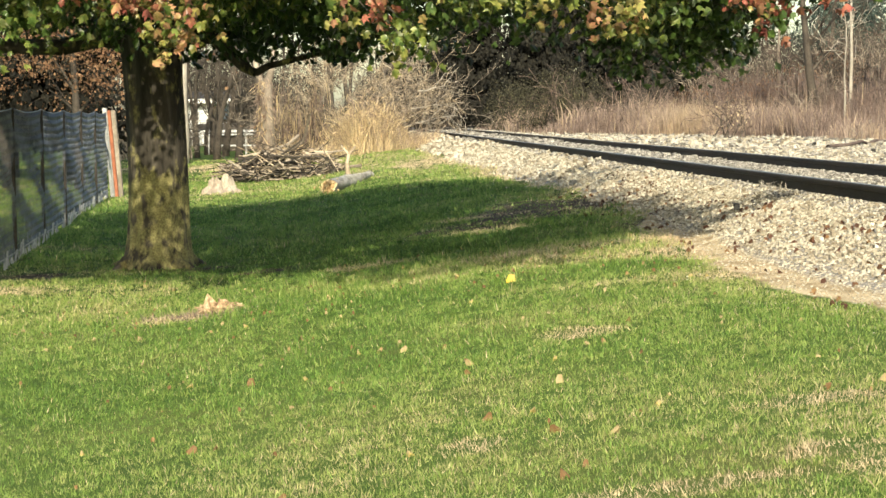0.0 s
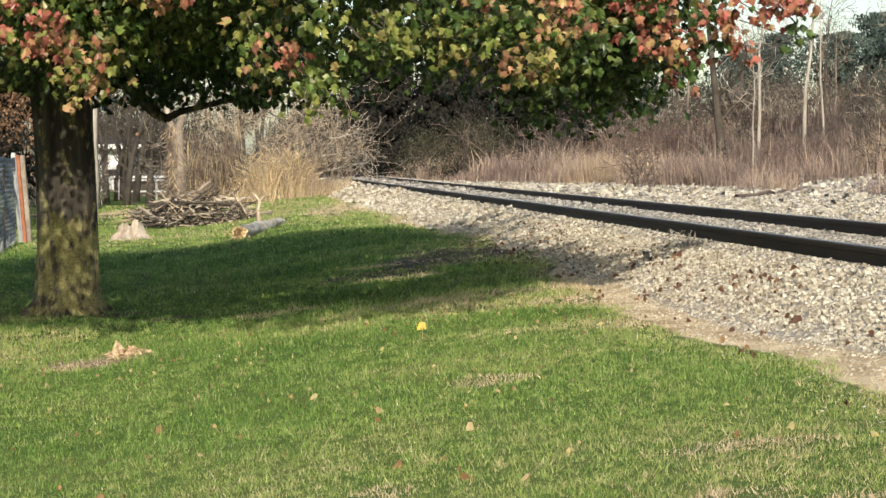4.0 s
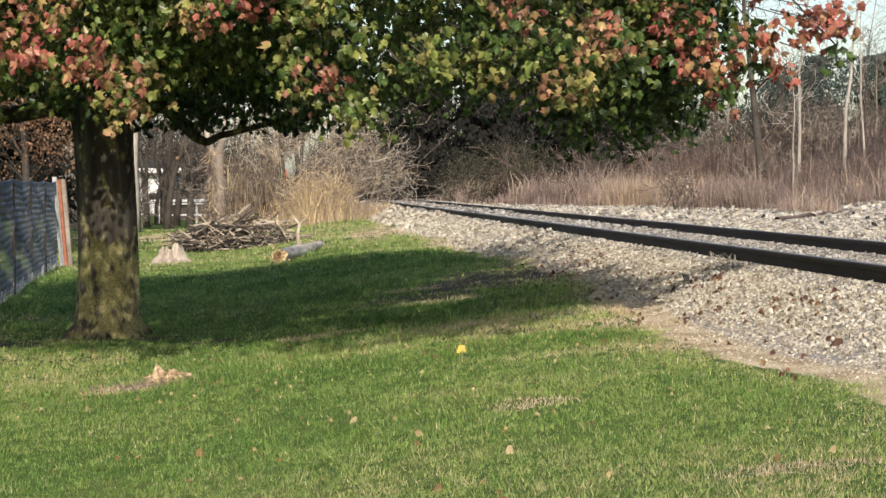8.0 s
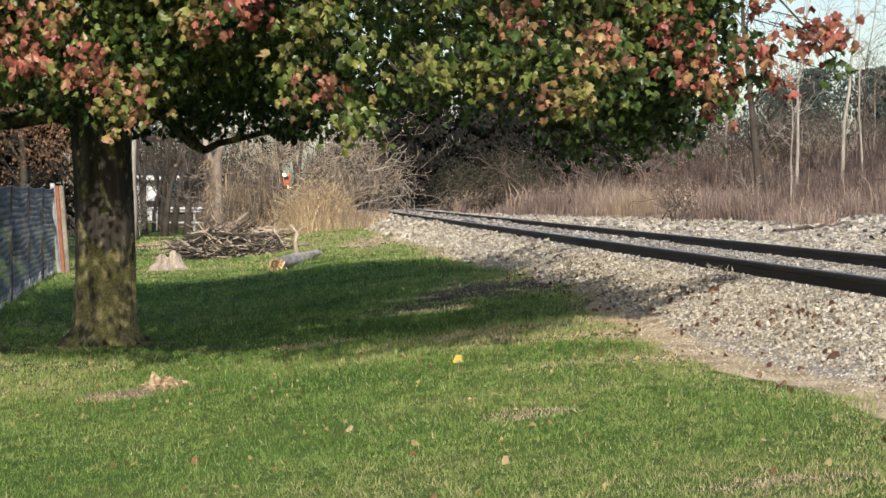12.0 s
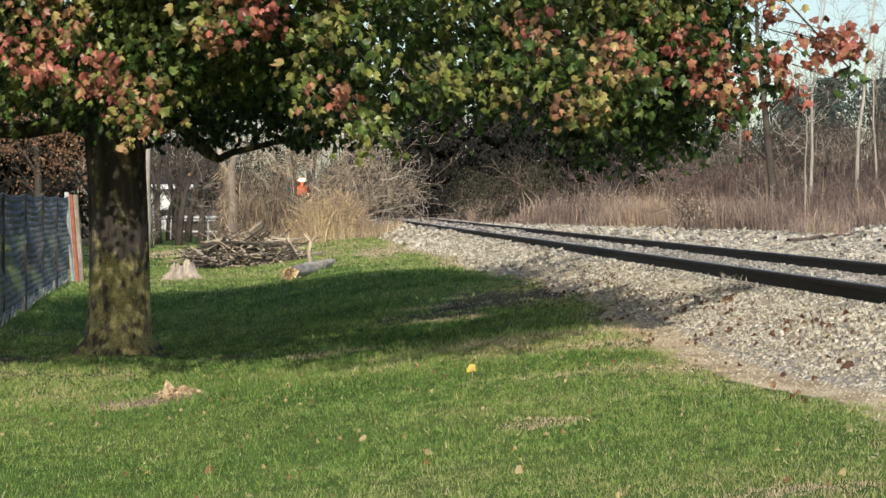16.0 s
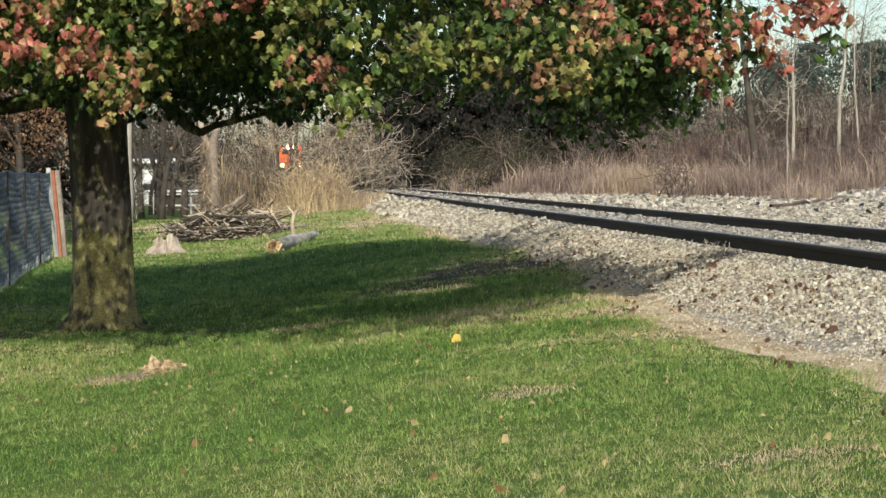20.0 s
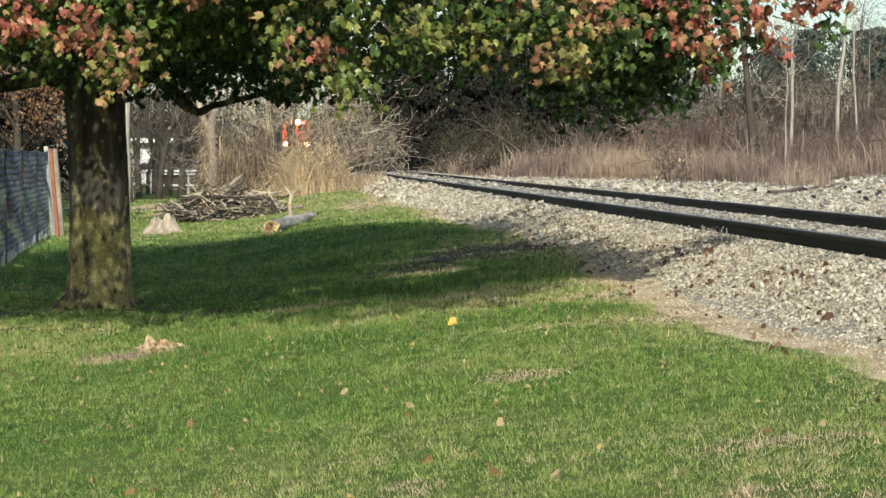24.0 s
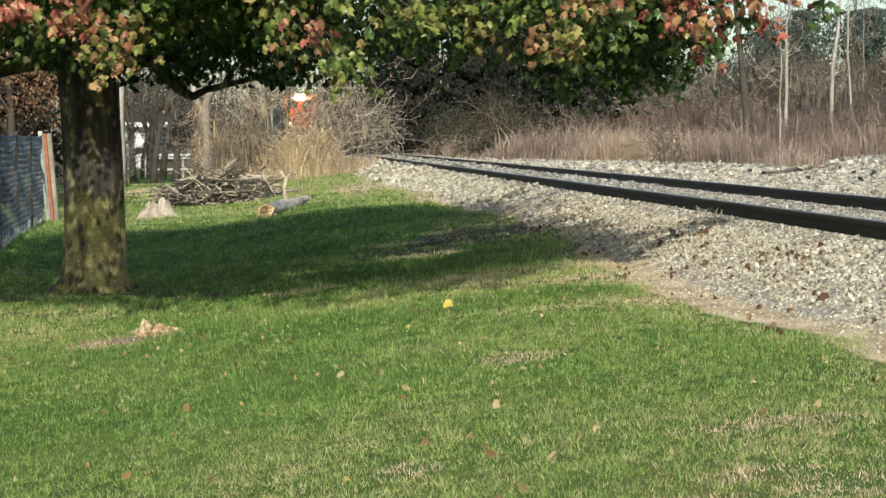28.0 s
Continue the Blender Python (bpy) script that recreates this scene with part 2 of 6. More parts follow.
M_STONE_ONE = plain("crushed_stone_single", [(0.05, (0.225, 0.185, 0.135)), (0.3, (0.39, 0.34, 0.262)), (0.65, (0.515, 0.47, 0.38)), (0.95, (0.70, 0.66, 0.56))], 4.0, 60.0, 0.92, 0.4, spread=0.9, source="object")
M_RAIL = plain("rail_steel", [(0.3, (0.022, 0.018, 0.016)), (0.7, (0.055, 0.042, 0.034))], 3.0, 50.0, 0.7, 0.2, stretch=(1, 0.2, 1))
M_RAILTOP = plain("rail_head", [(0.3, (0.16, 0.15, 0.15)), (0.7, (0.30, 0.29, 0.28))], 3.0, 50.0, 0.45, 0.1, metal=0.7, stretch=(1, 0.1, 1))
M_WIRE = plain("galvanised_wire", [(0.3, (0.12, 0.138, 0.165)), (0.7, (0.24, 0.265, 0.30))], 5.0, 60.0, 0.5, 0.0, metal=0.25)
M_RUST = plain("rusty_red_post", [(0.3, (0.26, 0.085, 0.05)), (0.7, (0.44, 0.17, 0.095))], 6.0, 40.0, 0.8, 0.3)
M_PALEPOST = plain("weathered_white_post", [(0.3, (0.36, 0.36, 0.35)), (0.7, (0.62, 0.61, 0.60))], 6.0, 40.0, 0.7, 0.2)
M_CUTWOOD = plain("fresh_cut_wood", [(0.3, (0.30, 0.17, 0.075)), (0.45, (0.66, 0.46, 0.24)), (0.65, (0.80, 0.63, 0.38))], 16.0, 60.0, 0.85, 0.5)
M_ROT = plain("rotten_wood", [(0.3, (0.15, 0.095, 0.06)), (0.48, (0.48, 0.34, 0.21)), (0.7, (0.74, 0.60, 0.42))], 22.0, 70.0, 0.9, 0.6)
M_STUMP = plain("weathered_stump_wood", [(0.3, (0.26, 0.20, 0.155)), (0.7, (0.56, 0.48, 0.395))], 6.0, 45.0, 0.9, 0.7, stretch=(1, 1, 0.3))
M_WHITE = plain("white_paint", [(0.3, (0.66, 0.66, 0.66)), (0.7, (0.82, 0.82, 0.82))], 2.0, 30.0, 0.6, 0.1)
M_ROOF = plain("dark_shingle", [(0.3, (0.04, 0.036, 0.034)), (0.7, (0.09, 0.08, 0.075))], 2.0, 25.0, 0.9, 0.5)
M_ENGINE = plain("orange_red_engine_paint", [(0.3, (0.52, 0.10, 0.035)), (0.7, (0.66, 0.16, 0.05))], 0.8, 12.0, 0.45, 0.05)
M_BLACK = plain("sooty_black_steel", [(0.3, (0.02, 0.02, 0.02)), (0.7, (0.05, 0.048, 0.045))], 1.0, 15.0, 0.6, 0.1)
M_GLASS = plain("dark_window_glass", [(0.3, (0.01, 0.012, 0.015)), (0.7, (0.02, 0.024, 0.028))], 1.0, 5.0, 0.08, 0.0, sheen=0.6)
M_LAMP = glow("headlight_glow", (1.0, 0.62, 0.30), 26.0)
# glow that stands in for the glare round the lights
M_HALO = glow("halo_glow", (1.0, 0.36, 0.14), 2.2)
M_DITCH = glow("ditch_light_glow", (1.0, 0.52, 0.22), 16.0)

# ---- mesh tools ----
RNG = np.random.default_rng(7)


def mesh_of(name, verts, tris, mat, hue=None, smooth=False, extra=None):
    verts, tris = np.asarray(verts, np.float32), np.asarray(tris, np.int32)
    me = bpy.data.meshes.new(name)
    me.vertices.add(len(verts))
    me.vertices.foreach_set("co", verts.ravel())
    k = tris.shape[1]
    me.loops.add(tris.size)
    me.loops.foreach_set("vertex_index", tris.ravel())
    me.polygons.add(len(tris))
    me.polygons.foreach_set("loop_start", np.arange(0, tris.size, k, dtype=np.int32))
    me.polygons.foreach_set("use_smooth", np.full(len(tris), smooth))
    for key, values in {**({"hue": hue} if hue is not None else {}), **(extra or {})}.items():
        me.attributes.new(key, "FLOAT", "POINT").data.foreach_set("value", np.asarray(values, np.float32))
    me.update(calc_edges=True)
    me.validate()
    if mat:
        me.materials.append(mat)
    return me


def part(name, me, parent, label=""):
    """One mesh object under a thing or a part. A bmesh or a mesh."""
    ob = new(name, me)
    ob.parent = parent
    if label:
        ob["label"] = label
    return ob


def thing(name, place, label, category, group="", kind=""):
    ob = new(name)
    ob.location = place
    return tagged(ob, label, category, group, kind)


def tubes(segs, n=3):
    """Tapered tubes for rows of x, y, z, x, y, z, r0, r1."""
    s = np.asarray(segs, float)
    p, q, r0, r1 = s[:, :3], s[:, 3:6], s[:, 6], s[:, 7]
    d = q - p
    d /= np.linalg.norm(d, axis=1, keepdims=True) + 1e-9
    ref = np.where(np.abs(d[:, 2:3]) < 0.9, np.array([[0, 0, 1.0]]), np.array([[1.0, 0, 0]]))
    a = np.cross(d, ref)
    a /= np.linalg.norm(a, axis=1, keepdims=True) + 1e-9
    b = np.cross(d, a)
    ang = np.arange(n) * 2 * math.pi / n
    ring = np.cos(ang)[None, :, None] * a[:, None] + np.sin(ang)[None, :, None] * b[:, None]
    v = np.concatenate([p[:, None] + ring * r0[:, None, None], q[:, None] + ring * r1[:, None, None]], 1)
    k = np.arange(n)
    j = (k + 1) % n
    f = np.concatenate([np.stack([k, j, n + j], 1), np.stack([k, n + j, n + k], 1)])
    tris = (f[None] + (np.arange(len(s)) * 2 * n)[:, None, None]).reshape(-1, 3)
    return v.reshape(-1, 3), tris


def join(*pieces):
    vs, ts, base = [], [], 0
    for v, t in pieces:
        vs.append(v)
        ts.append(np.asarray(t) + base)
        base += len(v)
    return np.concatenate(vs), np.concatenate(ts)


def soft_box(x0, y0, z0, x1, y1, z1, bevel=0.02):
    bm = bmesh.new()
    bmesh.ops.create_cube(bm, size=1.0)
    for v in bm.verts:
        v.co = Vector(((x0 + x1) / 2 + v.co.x * (x1 - x0), (y0 + y1) / 2 + v.co.y * (y1 - y0), (z0 + z1) / 2 + v.co.z * (z1 - z0)))
    bmesh.ops.bevel(bm, geom=bm.edges[:], offset=bevel, segments=2, affect="EDGES")
    return bm


def from_bm(name, bm, mat, smooth=False):
    me = bpy.data.meshes.new(name)
    bm.to_mesh(me)
    bm.free()
    me.materials.append(mat)
    for p in me.polygons:
        p.use_smooth = smooth
    return me


def lathe(name, rings, mat, n=20, wobble=0.0, ridge=0, seed=0):
    """A closed body round a bent axis: rings of x, y, z, radius. The outline wobbles like bark does."""
    rng = np.random.default_rng(seed)
    ph = rng.uniform(0, 6.28, 6)
    vs = []
    ang = np.arange(n) * 2 * math.pi / n
    for x, y, z, r in rings:
        k = 1 + wobble * (np.sin(2 * ang + ph[0] + z) * 0.5 + np.sin(3 * ang + ph[1] - 1.3 * z) * 0.35 + np.sin(5 * ang + ph[2] + 2.1 * z) * 0.3)
        if ridge:
            k += 0.02 * np.sin(ridge * ang + 2.0 * np.sin(1.5 * z))
        vs.append(np.stack([x + r * k * np.cos(ang), y + r * k * np.sin(ang), np.full(n, z)], 1))
    m = len(rings)
    v = np.concatenate(vs + [np.array([rings[0][:3], rings[-1][:3]])])
    t = []
    for i in range(m - 1):
        for a in range(n):
            b = (a + 1) % n
            t += [(i * n + a, i * n + b, (i + 1) * n + b), (i * n + a, (i + 1) * n + b, (i + 1) * n + a)]
    for a in range(n):
        b = (a + 1) % n
        t += [(m * n, b, a), (m * n + 1, (m - 1) * n + a, (m - 1) * n + b)]
    return mesh_of(name, v, t, mat, smooth=True)


def grow(segs, p, d, length, r, depth, rng, split=3, bend=0.35, droop=0.0, shrink=0.62, steps=3, least=0.0):
    """A branching twig: adds segments to segs."""
    p, d = np.array(p, float), np.array(d, float)
    for i in range(steps):
        d = d + rng.normal(0, bend * 0.35, 3) + np.array([0, 0, -droop])
        d /= np.linalg.norm(d)
        q = p + d * length / steps
        r1 = max(r * (1 - 0.28), least)
        segs.append((*p, *q, r, r1))
        p, r = q, r1
        if depth > 0 and (i > 0 or rng.random() < 0.5):
            for _ in range(max(1, int(round(split * rng.uniform(0.4, 0.9))))):
                side = rng.normal(0, 1, 3)
                side -= d * (side @ d)
                side /= np.linalg.norm(side) + 1e-9
                w = rng.uniform(0.5, 1.1)
                grow(segs, p, d * math.cos(w) + side * math.sin(w), length * shrink * rng.uniform(0.6, 1.1), max(r * 0.6, least), depth - 1, rng, split, bend, droop, shrink, steps, least)


def in_sight_lane(p, rng, wide=0.0045, most=0.9):
    """Places round the camera's sight line to the headlights, where growth is thinned out."""
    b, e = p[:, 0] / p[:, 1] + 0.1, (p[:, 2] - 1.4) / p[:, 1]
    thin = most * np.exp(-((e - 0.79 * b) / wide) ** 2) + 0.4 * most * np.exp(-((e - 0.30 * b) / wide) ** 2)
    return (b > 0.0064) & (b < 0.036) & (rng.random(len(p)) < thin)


# drops twigs that cross the camera's view of the headlights
def off_sight_line(segs, place, rng):
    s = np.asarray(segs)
    return s[~in_sight_lane((s[:, :3] + s[:, 3:6]) / 2 + np.array(place), rng)]


def smooth01(t):
    t = np.clip(t, 0, 1)
    return t * t * (3 - 2 * t)


def waves(x, y, k=1.0, seed=0):
    """Smooth unevenness about zero, of about unit size."""
    rng = np.random.default_rng(100 + seed)
    s = 0
    for i in range(6):
        a, f, p = rng.uniform(0, 6.28), k * 1.6 ** i * 0.5, rng.uniform(0, 6.28)
        s = s + np.sin((np.cos(a) * x + np.sin(a) * y) * f + p) / 1.35 ** i
    return s / 2.2


# ---- the plan: the track runs straight ahead and a little to the left ----
LEAN = -0.10                       # metres sideways for each metre ahead
NEAR_RAIL, FAR_RAIL, RAIL_TOP, BED = 4.00, 5.52, 0.86, 0.745


def bank_edge(y):
    return 8.6 - 5.2 * smooth01((y - 54) / 16) + 0.5 * np.sin(y * 0.31) + 0.3 * np.sin(y * 0.83 + 1)


def lawn_edge(y):
    """How far from the near rail the grass stops."""
    return 1.16 + 0.20 * smooth01((y - 8.5) / 2) - 0.50 * smooth01((y - 12) / 9) + 0.12 * smooth01((y - 23) / 6)


def weedy(x, y):
    """How far past the foot of the bank the weeds begin: rubble keeps them off the near end."""
    r = x - (FAR_RAIL + LEAN * y)
    return r - bank_edge(y) - 2.8 * smooth01((r - 8.2) / 1.6) * smooth01((62 - y) / 8) + 0.9 * waves(x, y, 0.9, 19)


def land(x, y):
    """Height of the ground."""
    x, y = np.asarray(x, float), np.asarray(y, float)
    v = NEAR_RAIL + LEAN * y - x
    r = x - (FAR_RAIL + LEAN * y)
    lawn = 0.40 * (1 - smooth01((v - 1.05) / 4.4)) + 0.025 * waves(x, y, 0.9, 1) * smooth01((v - 1.2) / 1.5)
    left = np.where(v > 1.05, lawn, 0.40 + (BED - 0.40) * (0.65 * np.clip((1.05 - v) / 0.93, 0, 1) + 0.35 * smooth01((1.05 - v) / 0.93)))
    right = BED - 0.13 * smooth01((r - 0.5) / 1.8)
    e = r - bank_edge(y)
    right = right + np.where(e > 0, 2.1 * smooth01(e / 13) + 0.02 * np.clip(e - 6, 0, 60) + 0.12 * waves(x, y, 0.7, 2) * smooth01(e / 3), 0)
    return np.where(r > 0, right, left)


def on_land(x, y, dz=0.0):
    return (x, y, float(land(x, y)) + dz)


def facing(t, side=1.2):
    """Whether places lie in the wedge of ground that the walk looks over, with a margin."""
    return np.abs(t[:, 0]) < 0.272 * t[:, 1] + side

# dry tan grass; the spot at (-0.22, 18.4) also paints a sun fleck
DRY_AND_FLECK_SPOTS = [(-0.16, 7.16, 0.14, 0.14), (0.97, 6.24, 0.16, 0.12), (1.22, 5.95, 0.22, 0.13), (0.55, 5.96, 0.42, 0.09), (0.38, 9.98, 0.16, 0.16), (1.2, 7.2, 0.26, 0.09), (-0.22, 18.4, 0.5, 0.24), (-2.3, 13.4, 0.3, 0.3), (-1.75, 41.0, 0.7, 3.0), (-7.6, 53.0, 2.0, 2.5), (-1.1, 16.4, 0.35, 0.18), (-0.3, 20.6, 0.5, 0.3), (0.9, 21.4, 0.4, 0.3)]
BARE_SPOTS = [(0.35, 21.5, 1.0, 2.2), (-0.5, 19.2, 0.7, 0.6), (-2.75, 18.0, 0.5, 0.45), (-2.2, 17.2, 0.5, 0.3), (1.25, 17.6, 0.5, 1.0), (-4.3, 17.6, 0.5, 0.4)]


def bare(x, y):
    """How bare the soil is under the maple, nought to one."""
    b = np.zeros(np.shape(x))
    for px, py, rx, ry in BARE_SPOTS:
        b = np.maximum(b, smooth01(1.35 - np.hypot((x - px) / rx, (y - py) / ry) + 0.4 * waves(x, y, 4.0, 43)))
    return b


# ---- the ground, one sheet to the horizon ----
def build_ground():
    ys = np.concatenate([-np.geomspace(2600, 12, 14), np.arange(-8, 6, 1.0), np.arange(6, 60, 0.3), np.arange(60, 120, 0.8), np.geomspace(121, 2600, 34)])
    cs = np.concatenate([-np.geomspace(2600, 14, 20), np.arange(-12, -4, 0.4), np.arange(-4, 3.4, 0.11), np.arange(3.4, 26, 0.4), np.geomspace(27, 2600, 26)])
    Y, C = np.meshgrid(ys, cs, indexing="ij")
    X = 4.76 + LEAN * Y + C
    Z = land(X, Y)
    far = smooth01((np.abs(Y) - 300) / 600)
    Z = Z * (1 - far) + far * np.where(C > 8, 2.5, np.where(np.abs(C) < 6, Z, 0.0))
    n, m = Y.shape
    idx = np.arange(n * m).reshape(n, m)
    q = np.stack([idx[:-1, :-1], idx[:-1, 1:], idx[1:, 1:], idx[1:, :-1]], -1).reshape(-1, 4)
    v, r = NEAR_RAIL + LEAN * Y - X, X - (FAR_RAIL + LEAN * Y)
    e = np.where(r > 0, weedy(X, Y), r)
    wob = 0.22 * waves(X, Y, 1.6, 5)
    stone = np.where(r > 0, smooth01(0.5 - (e + wob) / 1.2), smooth01(0.5 + (lawn_edge(Y) - 0.06 - 0.28 * smooth01((19 - Y) / 5) + 0.5 * wob - v) / 0.3))
    dirt = np.where(r > 0, 0, smooth01(0.5 + (lawn_edge(Y) + 0.02 + 0.9 * wob - v) / 0.3))
    soil = 0.8 * bare(X, Y)
    bank = np.where(r > 0, smooth01(0.5 + (e + wob) / 1.5), 0)
    me = mesh_of("ground", np.stack([X, Y, Z], -1).reshape(-1, 3), q, M_GROUND, smooth=True,
                 extra={"stone": stone.ravel(), "dirt": dirt.ravel(), "soil": soil.ravel(), "bank": bank.ravel()})
    return tagged(new("ground", me), "mown green lawn, pale crushed stone and brown bank", "ground", kind="structure")


build_ground()


def blades(name, xy, height, width, hue, lean=0.35, base=-0.01, bent=False):
    """Upright blades, each one slender triangle (or two, bent) rooted in the ground."""
    n = len(xy)
    z = land(xy[:, 0], xy[:, 1]) + base
    a = RNG.uniform(0, 6.283, n)
    w = np.stack([np.cos(a), np.sin(a), np.zeros(n)], 1) * (width / 2)[:, None]
    root = np.column_stack([xy, z])
    b = RNG.uniform(0, 6.283, n)
    off = np.stack([np.cos(b), np.sin(b), np.zeros(n)], 1) * (height * RNG.uniform(0, lean, n))[:, None]
    up = np.zeros((n, 3))
    up[:, 2] = height
    if not bent:
        v = np.stack([root - w, root + w, root + up + off], 1).reshape(-1, 3)
        return v, np.arange(3 * n).reshape(-1, 3), np.repeat(hue, 3)
    mid = root + up * 0.6 + off * 0.35
    tip = root + up * 0.96 + off * 1.3
    v = np.stack([root - w, root + w, mid - w * 0.8, mid + w * 0.8, tip], 1).reshape(-1, 3)
    f = np.array([[0, 1, 3], [0, 3, 2], [2, 3, 4]])
    return v, (f[None] + (np.arange(n) * 5)[:, None, None]).reshape(-1, 3), np.repeat(hue, 5)


def build_lawn():
    """Blades in tufts: each tuft has its own height, hue and lean."""
    vs, ts, hs, base = [], [], [], 0
    for y0, y1, per, h, w in ((5.3, 9, 14000, 0.021, 0.0054), (9, 13, 8600, 0.024, 0.0070), (13, 19, 3600, 0.034, 0.0095), (19, 28, 1500, 0.038, 0.014), (28, 46, 420, 0.045, 0.023), (46, 62, 150, 0.055, 0.036)):
        area = (y1 - y0) * (0.53 * (y1 + y0) / 2 + 0.8)
        many = 11
        k = int(area * per / many)
        ty = RNG.uniform(y0, y1, k)
        tx = RNG.uniform(-1, 1, k) * (0.265 * ty + 0.4)
        spread = 0.010 + 0.0011 * 0.5 * (y0 + y1)
        t_hue, t_hgt = RNG.normal(0, 0.125, k), np.exp(RNG.normal(0, 0.34, k))
        who = np.repeat(np.arange(k), many)
        n = k * many
        x, y = tx[who] + RNG.normal(0, spread, n), ty[who] + RNG.normal(0, spread * 1.3, n)
        v = NEAR_RAIL + LEAN * y - x
        keep = v > lawn_edge(y) + 0.16 * waves(x, y, 1.6, 5) + 0.16 * waves(x, y, 7.0, 6) + RNG.exponential(0.07, n) - 0.05
        keep &= RNG.random(n) > 0.5 * bare(x, y)
        x, y, who = x[keep], y[keep], who[keep]
        n = len(x)
        v = NEAR_RAIL + LEAN * y - x
        patch = smooth01((waves(x, y, 1.1, 11) - 0.35) / 0.7)
        band = 0.45 * smooth01((waves(0.30 * x, 2.2 * y, 0.9, 12) - 0.05) / 0.6) * smooth01((x + 1.9) / 2.8)
        edge = smooth01((lawn_edge(y) + 0.5 - v) / 0.6)
        for px, py, rx, ry in DRY_AND_FLECK_SPOTS:
            band = np.maximum(band, 0.8 * smooth01(1.6 - np.hypot((x - px) / rx, (y - py) / ry) + 0.6 * waves(x, y, 6.0, 41)))
        thatch = 0.20 * smooth01((y - 12.2) / 1.6) * smooth01((17.5 - y) / 1.5) * smooth01(0.6 + 0.7 * waves(x, y, 2.4, 44))
        hue = 0.315 + 0.16 * waves(x, y, 0.8, 13) + 0.11 * waves(x, y, 3.2, 14) + 0.30 * patch + 0.66 * band + 0.28 * edge + thatch + 0.09 * smooth01((9.5 - y) / 3) + 0.14 * bare(x, y) + 0.08 * smooth01((x + 0.6) / 2.0) + t_hue[who] + RNG.normal(0, 0.09, n)
        hue += 0.5 * (RNG.random(n) < 0.022) + 0.22 * smooth01((y - 26) / 8)
        hgt = h * RNG.uniform(0.6, 1.2, n) * t_hgt[who] * (1 - 0.35 * patch) * (1 - 0.25 * np.clip(band, 0, 1)) * (1 - 0.4 * bare(x, y))
        a, t, c = blades("b", np.column_stack([x, y]), hgt, w * RNG.uniform(0.6, 1.3, n), np.clip(hue, 0, 1), lean=1.1)
        vs.append(a), ts.append(t + base), hs.append(c)
        base += len(a)
    me = mesh_of("lawn_grass", np.concatenate(vs), np.concatenate(ts), M_GRASS, np.concatenate(hs))
    tagged(new("lawn_grass", me), "short green mown grass with tan dry patches", "grass", kind="stuff")


build_lawn()


# ---- crushed stone ----
def stone_shapes(count=14):
    bm = bmesh.new()
    bmesh.ops.create_cube(bm, size=1.35)
    bmesh.ops.triangulate(bm, faces=bm.faces[:])
    v = np.array([w.co[:] for w in bm.verts])
    t = np.array([[w.index for w in f.verts] for f in bm.faces if f.normal.z > -0.9])
    bm.free()
    out = []
    for i in range(count):
        rng = np.random.default_rng(40 + i)
        k = v * rng.uniform(0.6, 1.2, (len(v), 1)) * rng.uniform(0.65, 1.2, 3) * np.array([1, 1, 0.75])
        out.append(k)
    return out, t


STONES, STONE_TRIS = stone_shapes()


def scatter_stones(xy, size, lift):
    n = len(xy)
    shapes = np.array(STONES)[RNG.integers(0, len(STONES), n)]
    a = RNG.uniform(0, 6.283, n)
    c, s = np.cos(a), np.sin(a)
    x = shapes[:, :, 0] * c[:, None] - shapes[:, :, 1] * s[:, None]
    y = shapes[:, :, 0] * s[:, None] + shapes[:, :, 1] * c[:, None]
    tilt = RNG.normal(0, 0.3, n)[:, None]
    z = shapes[:, :, 2] + tilt * x
    base = np.column_stack([xy, land(xy[:, 0], xy[:, 1]) + lift * size])
    v = np.stack([x, y, z], -1) * size[:, None, None] + base[:, None]
    t = (STONE_TRIS[None] + (np.arange(n) * 8)[:, None, None]).reshape(-1, 3)
    return v.reshape(-1, 3), t


